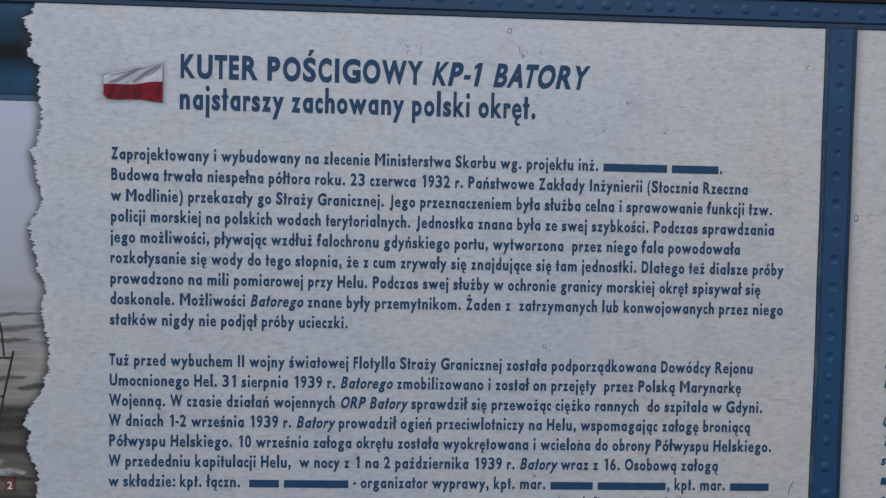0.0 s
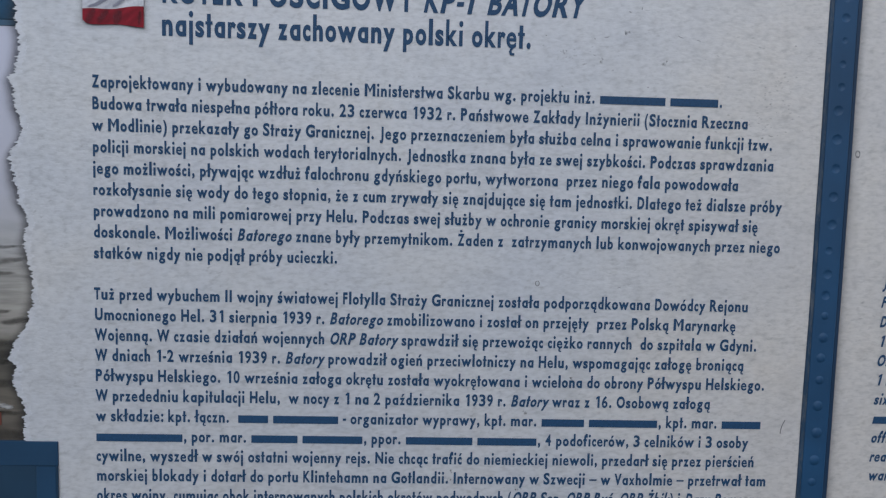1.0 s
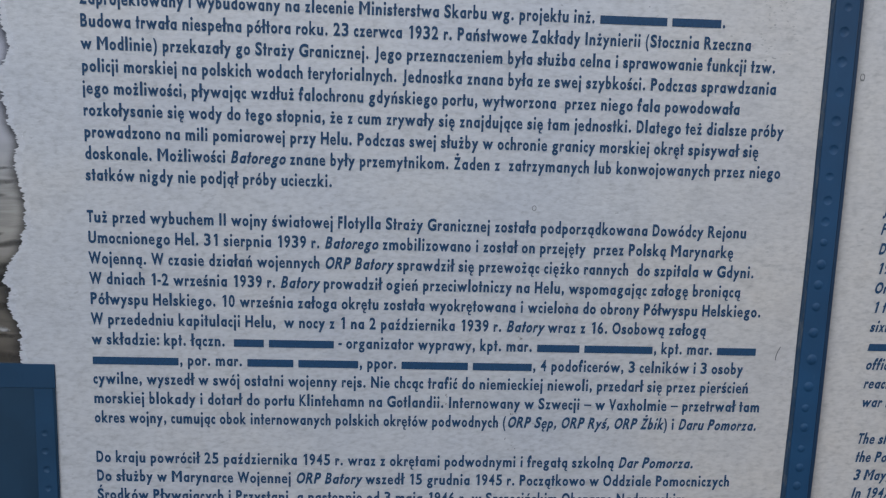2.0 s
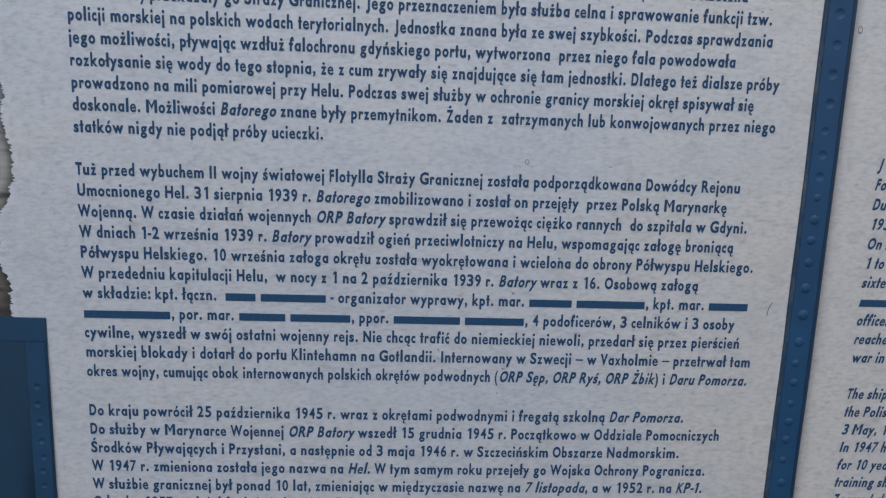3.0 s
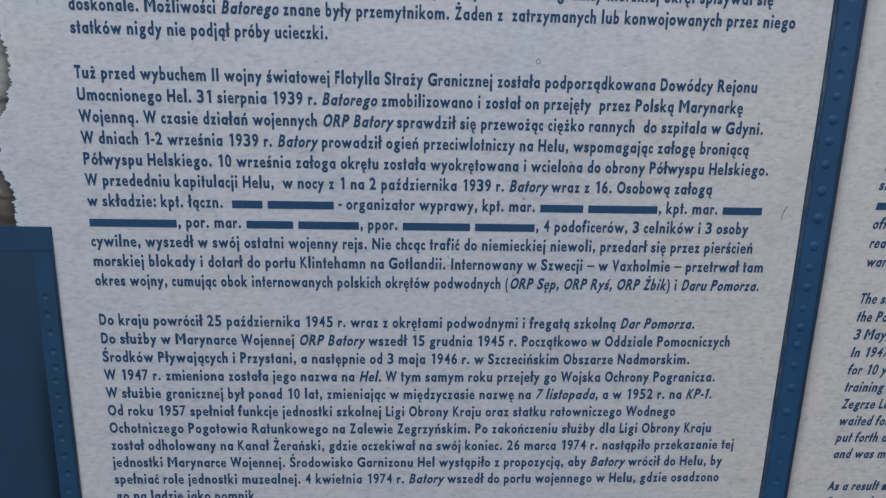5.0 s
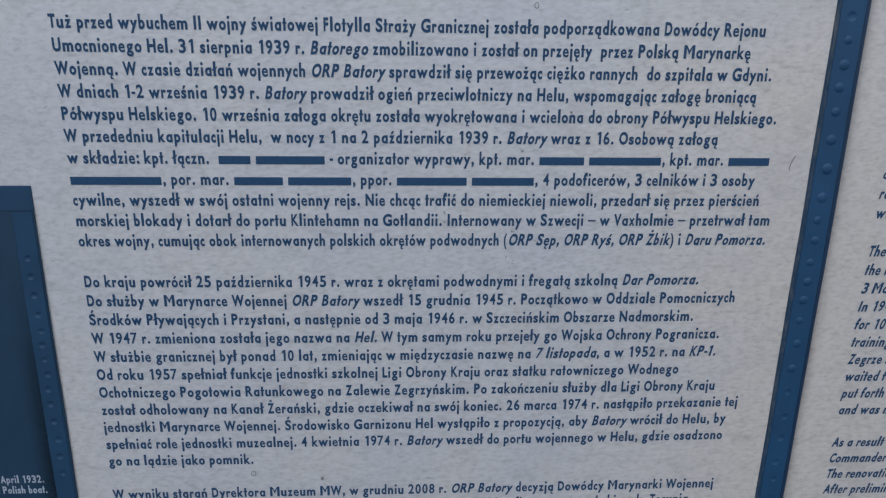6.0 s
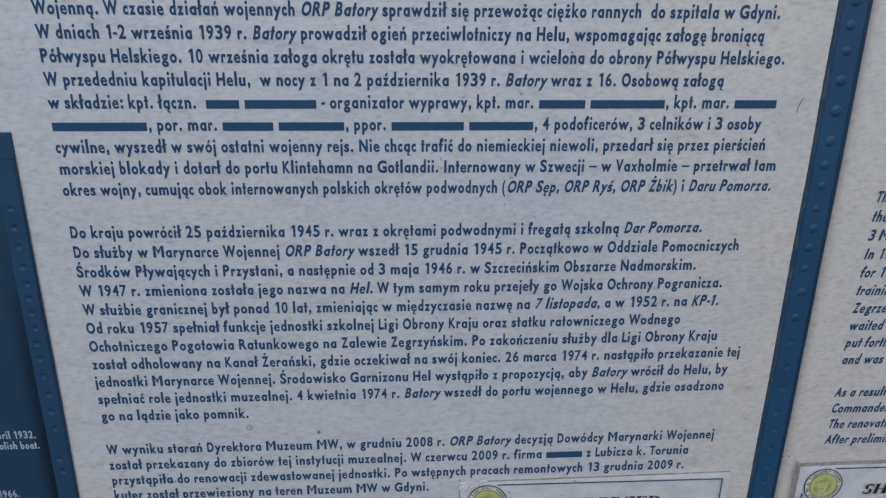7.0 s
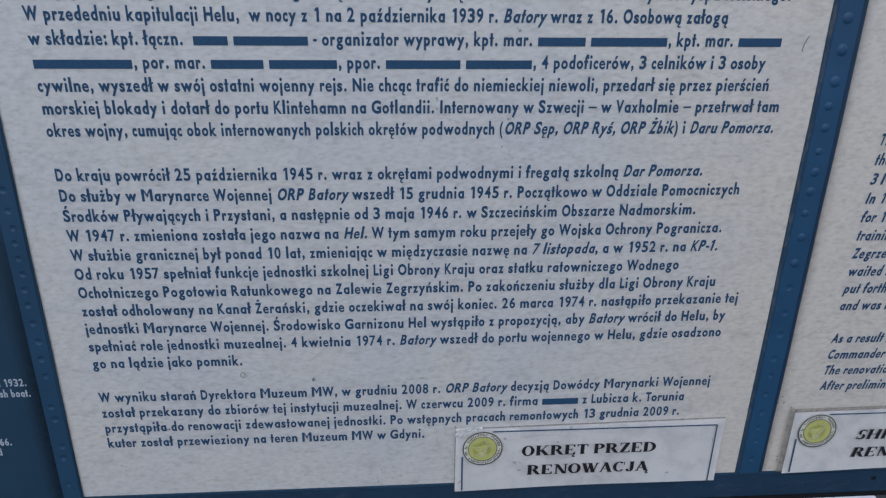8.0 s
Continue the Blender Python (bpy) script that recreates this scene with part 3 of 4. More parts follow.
def tear(z, rough=1.0):
    zs, xs = zip(*TEAR)
    x = float(np.interp(z, zs, xs)) + 0.0008
    for f, a in ((330, 0.0016), (760, 0.0018), (1700, 0.0016)):
        x += rough * a * noise.noise((z * f, 3.7, f))
    for f, a in ((150, 0.0022), (420, 0.0018), (900, 0.0020)):
        x -= rough * a * max(0.0, noise.noise((z * f, 9.1, f)) - 0.08) ** 1.3
    return x


def tear_middle(z):
    """The tear's way without its fibres and small turns."""
    return sum(tear(z + d, 0.0) for d in (-0.004, -0.002, 0.0, 0.002, 0.004)) / 5


def sheet(left_of, right_of, z0, z1, step, y_front, y_back):
    bm = bmesh.new()
    n = max(2, round((z1 - z0) / step))
    rows = []
    for k in range(n + 1):
        z = z0 + (z1 - z0) * k / n
        a, b = left_of(z), right_of(z)
        rows.append([bm.verts.new((x, y, z)) for x, y in ((a, y_back), (a, y_front), (a + min(0.012, 0.5 * (b - a)), y_front), (b, y_front), (b, y_back))])
    for lo, hi in zip(rows, rows[1:]):
        for k in range(4):
            bm.faces.new((lo[k], lo[k + 1], hi[k + 1], hi[k]))
    return bm


def sheet_left(z):
    return tear(z) if z > 1.3415 else -0.2800


polish = part("text_sheet", sheet(sheet_left, lambda z: 0.2835, PAPER_FOOT - 0.003, PAPER_TOP + 0.002, 0.0003, 0.0, 0.0030), PAPER, board,
              "pale grey rough paper sheet with a torn edge")
part("torn_edge", sheet(tear, lambda z: tear(z, 0.6) + 0.0026 + 0.0030 * (0.5 + noise.noise((z * 60, 1.2, 5.0))) + 0.0022 * noise.noise((z * 500, 2.0, 1.0)),
                        1.3445, PAPER_TOP - 0.0006, 0.0003, -0.00003, 0.0012), TORN, polish, "ragged white torn paper fibre")
english = part("text_sheet", slab(0.2900, RIGHT - 0.02, 0.0, 0.0154, PAPER_FOOT - 0.003, PAPER_TOP + 0.002), PAPER, board, "pale grey rough paper sheet")

# the photograph beside the tear, and the dark rail over it
photo = part("photograph", slab(LEFT + 0.02, -0.283, 0.0014, 0.0154, 1.325, 1.6385), PHOTO, board, "faded photograph of a grey shore")
part("photo_rail", slab(LEFT, -0.280, 0.0012, 0.0154, 1.6424, 1.7080, 0.0003), RAIL_PRINT, board, "dark blue rail above the photograph")
part("rail_edge", slab(LEFT, -0.281, 0.0010, 0.0154, 1.6380, 1.6422, 0.0003), RAIL_EDGE, board)
# strata of the shore
for k, (x0, z0, x1, z1, w) in enumerate(((-0.350, 1.4825, -0.296, 1.4862, 0.0028), (-0.345, 1.4712, -0.293, 1.4766, 0.0042), (-0.340, 1.4655, -0.300, 1.4665, 0.0030),
                                         (-0.340, 1.4372, -0.303, 1.4392, 0.0034), (-0.312, 1.4310, -0.289, 1.4335, 0.0040), (-0.345, 1.4135, -0.300, 1.4165, 0.0060), (-0.330, 1.4072, -0.300, 1.4080, 0.0070),
                                         (-0.345, 1.3990, -0.303, 1.4030, 0.0050), (-0.345, 1.3880, -0.300, 1.3868, 0.0060), (-0.345, 1.3640, -0.297, 1.3655, 0.0040), (-0.340, 1.3480, -0.296, 1.3500, 0.0080))):
    way = [(x0 + (x1 - x0) * j / 9, z0 + (z1 - z0) * j / 9 + 0.0012 * noise.noise((j * 0.9, k * 3.1, 0.4))) for j in range(10)]
    soft_line("shore_streak", way, 1.5 * w, SHORE_STREAK, photo, 0.0012)
# the ladder, the foam and the number tag of the picture
part("ladder_picture", ribbon([(-0.3140, 1.4580), (-0.3160, 1.4484), (-0.3211, 1.4237), (-0.3245, 1.4020)], 0.0014, 0.0011, 0.0002), SHADE_PRINT, photo)
part("ladder_picture", ribbon([(-0.3240, 1.4790), (-0.3224, 1.4709), (-0.3206, 1.4540)], 0.0012, 0.0011, 0.0002), SHADE_PRINT, photo)
for z in (1.4530, 1.4250):
    part("rung_picture", ribbon([(-0.352, z), (-0.3152 - (1.4530 - z) * 0.20, z)], 0.0013, 0.0011, 0.0002), SHADE_PRINT, photo)
for k, (x, z, rx, rz) in enumerate(((-0.3290, 1.3765, 0.0110, 0.0040), (-0.3170, 1.3708, 0.0110, 0.0030), (-0.3085, 1.3694, 0.0062, 0.0020), (-0.3240, 1.3692, 0.0120, 0.0024))):
    soft_blot("foam_picture", x, z, rx, rz, FOAM, photo, 0.0011 - 0.00006 * k, k)
soft_line("shore_streak", [(-0.345 + 0.041 * j / 6, 1.3664 + 0.0006 * math.sin(j)) for j in range(7)], 0.0020, SHORE_STREAK, photo, 0.0008)
part("number_tag", plate([(-0.3198, 1.3561), (-0.3125, 1.3561), (-0.3125, 1.3657), (-0.3198, 1.3657)], 0.0008, 0.0011), RUST, photo)
written("tag_number", "2", -0.3181, 1.3573, 0.0056, TAG_WHITE, photo, y=0.0005, width=0.0046)
# the torn sheet's drop shadow, painted as a dark edge that fades outwards
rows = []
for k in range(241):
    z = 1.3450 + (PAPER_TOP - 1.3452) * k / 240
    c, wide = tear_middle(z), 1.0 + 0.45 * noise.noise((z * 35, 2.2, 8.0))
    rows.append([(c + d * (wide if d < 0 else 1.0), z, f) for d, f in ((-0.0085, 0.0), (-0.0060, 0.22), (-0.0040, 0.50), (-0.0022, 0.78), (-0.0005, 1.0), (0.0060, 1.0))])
soft_strip("printed_shadow", rows, TEAR_SHADE, photo, 0.0004, "soft drop shadow printed beside the tear")


# ---- riveted strips ----
def button(radius, height, profile, mat):
    """A round rivet head, or a shallow dish, turned from its profile (radius, height) in parts of the whole."""
    bm = bmesh.new()
    rings = []
    for r, h in profile[:-1]:
        rings.append([bm.verts.new((radius * r * math.cos(a), -height * h, radius * r * math.sin(a))) for a in (k * math.tau / 16 for k in range(16))])
    tip = bm.verts.new((0, -height * profile[-1][1], 0))
    for lo, hi in zip(rings, rings[1:]):
        for k in range(16):
            bm.faces.new((lo[k], lo[(k + 1) % 16], hi[(k + 1) % 16], hi[k]))
    for k in range(16):
        bm.faces.new((rings[-1][k], rings[-1][(k + 1) % 16], tip))
    for f in bm.faces:
        f.smooth = True
    me = bpy.data.meshes.new("rivet")
    bm.to_mesh(me)
    bm.free()
    me.materials.append(mat)
    return me


HEAD = ((1.12, 0.0), (0.98, 0.12), (0.84, 0.45), (0.62, 0.76), (0.32, 0.95), (0.0, 1.0))
DISH = ((1.06, 0.03), (0.95, -0.08), (0.80, -0.38), (0.55, -0.76), (0.28, -0.96), (0.0, -1.0))
RIVET = button(0.0037, 0.0009, HEAD, BLUE)
RIVET_DISH = button(0.0037, 0.0007, DISH, BLUE)
RIVET_BAND = button(0.0030, 0.0007, DISH, BAND_BLUE)
RIVET_TOP = button(0.0037, 0.0008, HEAD, RAIL_BLUE)
RIVET_FOOT = button(0.0034, 0.0005, HEAD, FOOT_BLUE)


def rivet(x, z, y, parent, size=1.0, mesh=RIVET):
    ob = new("rivet", mesh)
    ob.parent = parent
    ob.matrix_parent_inverse = parent.matrix_world.inverted()
    ob.matrix_basis = Matrix.Translation((x, y, z)) @ Matrix.Diagonal((size, size, size, 1))


def spaced(start, end, seed, near=0.0150, far=0.0212):
    """Places along a strip, with the gently swelling and shrinking gaps of the printed rivets."""
    r, out, s, k = random.Random(seed), [], start, 0
    while s < end:
        out.append(s)
        s += near + (far - near) * (0.5 + 0.5 * math.sin(k * 0.66 + seed)) + r.uniform(-0.0008, 0.0008)
        k += 1
    return out


def upright(z_lo, z_hi, centre_lo, centre_hi, halves, y_front, y_back, wobble=0.0, seed=0, bow=0.0):
    """A long upright strip, a little out of plumb, with an edge that is not quite straight."""
    bm = bmesh.new()
    rows, n = [], 60
    for k in range(n + 1):
        f = k / n
        z, c = z_lo + (z_hi - z_lo) * f, centre_lo + (centre_hi - centre_lo) * f + bow * math.sin(math.pi * f)
        a = c + halves[0] + wobble * noise.noise((z * 14, seed, 0.3))
        b = c + halves[1] + wobble * noise.noise((z * 14, seed + 5, 0.7))
        e = 0.0005
        rows.append([bm.verts.new(p) for p in ((a, y_back, z), (a, y_front + e, z), (a + e, y_front, z), (b - e, y_front, z), (b, y_front + e, z), (b, y_back, z))])
    for lo, hi in zip(rows, rows[1:]):
        for k in range(5):
            bm.faces.new((lo[k], lo[k + 1], hi[k + 1], hi[k]))
    bm.faces.new(rows[0][::-1])
    bm.faces.new(rows[-1])
    return bm


def dented(z_lo, z_hi, centre_of, halves, y_front, y_back, dents, depth=0.00085, step=0.0006):
    """An upright band whose face is pressed in round the dents (x, z, radius)."""
    bm = bmesh.new()
    n, m = round((z_hi - z_lo) / step), 26
    rows = []
    for k in range(n + 1):
        z = z_lo + (z_hi - z_lo) * k / n
        c = centre_of(z)
        near = [d for d in dents if abs(d[1] - z) < d[2]]
        row = [bm.verts.new((c + halves[0], y_back, z))]
        for j in range(m + 1):
            x = c + halves[0] + (halves[1] - halves[0]) * j / m + (0.0003 * noise.noise((z * 14, j * 9.0, 2.0)) if j in (0, m) else 0.0)
            y = y_front + (0.0003 if j in (0, m) else 0.0)
            for dx, dz, r in near:
                q = math.hypot(x - dx, z - dz) / r
                if q < 0.90:
                    y = y_front + depth * min(1.0, (0.90 - q) / 0.25)
            row.append(bm.verts.new((x, y, z)))
        row.append(bm.verts.new((c + halves[1], y_back, z)))
        rows.append(row)
    for lo, hi in zip(rows, rows[1:]):
        for k in range(m + 2):
            bm.faces.new((lo[k], lo[k + 1], hi[k + 1], hi[k]))
    return bm


def strip_centre(z):
    """The strip leans and bows a little to the right."""
    return 0.2844 + (z - 1.0) * 0.0045 + 0.0014 * math.sin(math.pi * (z - PAPER_FOOT) / (PAPER_TOP - PAPER_FOOT))


divider = part("divider_strip", upright(PAPER_FOOT, PAPER_TOP, strip_centre(PAPER_FOOT), strip_centre(PAPER_TOP), (-0.0117, 0.0116), -0.0010, 0.0, 0.0005, 1, 0.0014), BLUE_WORN, board,
               "blue riveted strip with worn edges")
part("dark_flange", upright(PAPER_FOOT, PAPER_TOP, strip_centre(PAPER_FOOT), strip_centre(PAPER_TOP), (0.0087, 0.0119), -0.0013, -0.0009, 0.0004, 3, 0.0014), BLUE_DARK, divider)
sizes = random.Random(5)
# heights of the strip's rivets and their sizes in twentieths; the middle ones are heads, those above and below are dished
STRIP_RIVETS = ((1.6972, 13), (1.6780, 15), (1.6643, 17), (1.6484, 12), (1.6316, 14), (1.6153, 15), (1.5984, 19), (1.5777, 20), (1.5565, 18), (1.5360, 19), (1.5155, 19), (1.4962, 15),
                (1.4788, 18), (1.4630, 18), (1.4476, 14), (1.4311, 18), (1.4157, 17), (1.3989, 16), (1.3792, 19), (1.3584, 20), (1.3372, 19), (1.3202, 15), (1.3048, 16), (1.2878, 14),
                (1.2725, 17), (1.2577, 17), (1.2409, 14), (1.2218, 17), (1.2006, 17), (1.1803, 15), (1.1584, 15), (1.1393, 16), (1.1171, 16), (1.1012, 13), (1.0834, 14), (1.0657, 15),
                (1.0505, 13), (1.0372, 13), (1.0185, 14))
places = [(strip_centre(z) - 0.0003 + sizes.uniform(-0.0006, 0.0006), z, size / 19) for z, size in STRIP_RIVETS]
dished = [p for p in places if not 1.19 < p[1] < 1.455]
part("raised_band", dented(PAPER_FOOT, PAPER_TOP, strip_centre, (-0.0086, 0.0086), -0.0018, -0.0009, [(x, z, 0.0037 * size) for x, z, size in dished]), BLUE, divider)
for x, z, size in places:
    rivet(x, z, -0.0018, divider, size, RIVET_DISH if (x, z, size) in dished else RIVET)

top = part("top_rail", slab(LEFT, RIGHT, -0.0016, 0.0154, PAPER_TOP + 0.0042, HIGHEST, 0.0006), RAIL_BLUE, board, "blue riveted top rail")
part("lip", slab(LEFT, RIGHT, -0.0008, 0.0154, PAPER_TOP, PAPER_TOP + 0.0041, 0.0005), LIP_BLUE, top)
TOP_RIVETS = ((-0.0312, 14), (-0.0115, 14), (0.0114, 13), (0.0320, 17), (0.0548, 17), (0.0759, 16), (0.0913, 19), (0.1105, 19), (0.1272, 15), (0.1427, 18), (0.1583, 20), (0.1751, 16),
              (0.1933, 20), (0.2145, 20), (0.2358, 20), (0.2532, 15), (0.2677, 18), (0.2827, 14), (0.3025, 20), (0.3180, 19))
for x, size in TOP_RIVETS:
    rivet(x, 1.7188 + sizes.uniform(-0.0006, 0.0006), -0.0015, top, size / 19, RIVET_TOP)
for x in spaced(LEFT + 0.02, -0.040, 7) + spaced(0.338, RIGHT - 0.01, 8):
    rivet(x, 1.7188, -0.0015, top, sizes.uniform(0.75, 1.05), RIVET_TOP)
foot = part("bottom_rail", slab(LEFT, RIGHT, -0.0016, 0.0154, LOWEST, PAPER_FOOT - 0.0032, 0.0006), FOOT_BLUE, board, "dark blue riveted bottom rail")
part("lip", slab(LEFT, RIGHT, -0.0010, 0.0154, PAPER_FOOT - 0.0031, PAPER_FOOT, 0.0005), PANEL_BLUE, foot)
for x in spaced(LEFT + 0.02, RIGHT - 0.01, 11):
    rivet(x, 0.9895, -0.0015, foot, sizes.uniform(0.55, 0.9), RIVET_FOOT)

# ---- the caption panel ----
caption = part("caption_panel", slab(LEFT, -0.2725, -0.0010, 0.0154, PAPER_FOOT, 1.3270, 0.0002), PANEL_BLUE, board, "dark blue caption panel with white print")
part("caption_rim", slab(LEFT, -0.2722, -0.0012, 0.0154, 1.3271, 1.3448, 0.0002), BAND_BLUE, caption)
part("band_edge", upright(PAPER_FOOT, 1.3268, -0.2727, -0.2727, (-0.0006, 0.0008), -0.0019, -0.0009, 0.0004, 9), PANEL_BLUE, caption)
places = [(-0.2802 + sizes.uniform(-0.0009, 0.0009), z, sizes.uniform(0.75, 1.0)) for z in (
    1.2930, 1.2793, 1.2652, 1.2503, 1.2375, 1.2265, 1.2149, 1.2029, 1.1907, 1.1785, 1.1638, 1.1485, 1.1337, 1.1190, 1.0916, 1.0803, 1.0549, 1.0440, 1.0178)]
part("rivet_band", dented(PAPER_FOOT, 1.3268, lambda z: -0.2795, (-0.0078, 0.0062), -0.0020, -0.0009, [(x, z, 0.0030 * size) for x, z, size in places]), BAND_BLUE, caption)
for x, z, size in places:
    rivet(x, z, -0.0020, caption, size, RIVET_BAND)
# shade beside the rivet band, painted as navy that thins out leftwards
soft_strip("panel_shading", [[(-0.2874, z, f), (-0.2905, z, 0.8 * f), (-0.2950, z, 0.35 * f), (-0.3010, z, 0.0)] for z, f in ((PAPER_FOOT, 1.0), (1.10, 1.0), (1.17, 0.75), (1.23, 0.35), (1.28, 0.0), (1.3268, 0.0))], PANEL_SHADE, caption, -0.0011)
CAPTIONS = [("{2600} {2100} April 1932.", -0.2950, 1.1104), ("{1900} {3000} Polish boat.", -0.2938, 1.1010), ("{3400} {1700} 1966.", -0.3165, 1.0570),
            ("{2300} {2900} {1900}d", -0.3255, 1.0478)]
for text, x, z in CAPTIONS:
    written("caption_line", text, x, z, 0.0066, WHITE_INK, caption, y=-0.0013, right=True, track=0.90)

# ---- the heading and its flag ----
written("heading", "KUTER POŚCIGOWY", -0.1977, 1.6572, 0.0173, INK, polish, width=0.1754, fat=0.044, label="bold navy heading")
written("heading", "*KP-1*", -0.0170, 1.6572, 0.0173, INK, polish, track=1.0265, fat=0.044, label="bold slanted navy heading")
written("heading", "*BATORY*", 0.0277, 1.6572, 0.0173, INK, polish, width=0.0697, fat=0.044, label="bold slanted navy heading")
written("subheading", "najstarszy zachowany polski okręt.", -0.1980, 1.6348, 0.0172, INK, polish, width=0.2598, fat=0.041)


def flag_piece(lo, hi, mat, y, name, a=0.0, b=1.0):
    """A waving band between two edges given as functions of 0..1 across the flag."""
    bm = bmesh.new()
    n = 16
    rows = []
    for k in range(n + 1):
        f = a + (b - a) * k / n
        x = -0.2508 + 0.0415 * f
        rows.append([bm.verts.new((x, y - 0.0002 * math.sin(f * 9), lo(f))), bm.verts.new((x, y - 0.0002 * math.sin(f * 9), hi(f)))])
    for p, q in zip(rows, rows[1:]):
        bm.faces.new((p[0], q[0], q[1], p[1]))
    return part(name, bm, mat, polish)


def flag_top(f):
    return 1.6574 + 0.0090 * f + 0.0006 * math.sin(f * 7)


def flag_mid(f):
    return 1.6508 + 0.0030 * f + 0.0006 * math.sin(f * 8 + 1)


def flag_low(f):
    return 1.6416 - 0.0014 * f - 0.0005 * math.sin(f * 8) + 0.0022 * (max(0.0, 0.10 - f) / 0.10) ** 2


flag_piece(flag_mid, flag_top, FLAG_WHITE, -0.0005, "flag_white_band")
flag_piece(flag_low, flag_mid, FLAG_RED, -0.0006, "flag_red_band")


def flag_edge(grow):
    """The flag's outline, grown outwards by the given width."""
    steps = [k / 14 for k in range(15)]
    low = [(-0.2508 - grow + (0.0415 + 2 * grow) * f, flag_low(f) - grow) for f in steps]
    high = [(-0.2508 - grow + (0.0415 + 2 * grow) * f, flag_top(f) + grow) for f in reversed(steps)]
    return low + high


# the folds of the cloth, and its drop shadow painted as a grey edge
for way, w in ((((-0.2480, 1.6524), (-0.2420, 1.6540), (-0.2340, 1.6585), (-0.2235, 1.6640)), 0.0036), (((-0.2310, 1.6528), (-0.2265, 1.6556), (-0.2200, 1.6606), (-0.2096, 1.6668)), 0.0034),
               (((-0.2215, 1.6575), (-0.2170, 1.6598), (-0.2125, 1.6632), (-0.2098, 1.6660)), 0.0014), (((-0.2480, 1.6574), (-0.2400, 1.6590), (-0.2300, 1.6612), (-0.2210, 1.6636)), 0.0012)):
    soft_line("flag_fold", [(float(np.interp(q, range(4), [p[0] for p in way])), float(np.interp(q, range(4), [p[1] for p in way]))) for q in np.linspace(0, 3, 10)], w, FLAG_FOLD, polish, -0.0009)
for x, lean, w in ((-0.2455, 0.0070, 0.0060), (-0.2370, 0.0080, 0.0060), (-0.2270, 0.0040, 0.0075), (-0.2120, 0.0010, 0.0030)):
    soft_line("flag_fold", [(x + lean * (q - 0.5), 1.6408 + 0.0112 * q) for q in np.linspace(0, 1, 7)], w, FLAG_RED_FOLD, polish, -0.0010)
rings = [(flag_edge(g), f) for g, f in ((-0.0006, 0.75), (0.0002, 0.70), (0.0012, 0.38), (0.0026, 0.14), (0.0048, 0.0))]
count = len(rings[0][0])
soft_strip("printed_drop_shadow", [[(*edge[k % count], f) for edge, f in rings] for k in range(count + 1)], FLAG_SHADOW, polish, -0.00015)

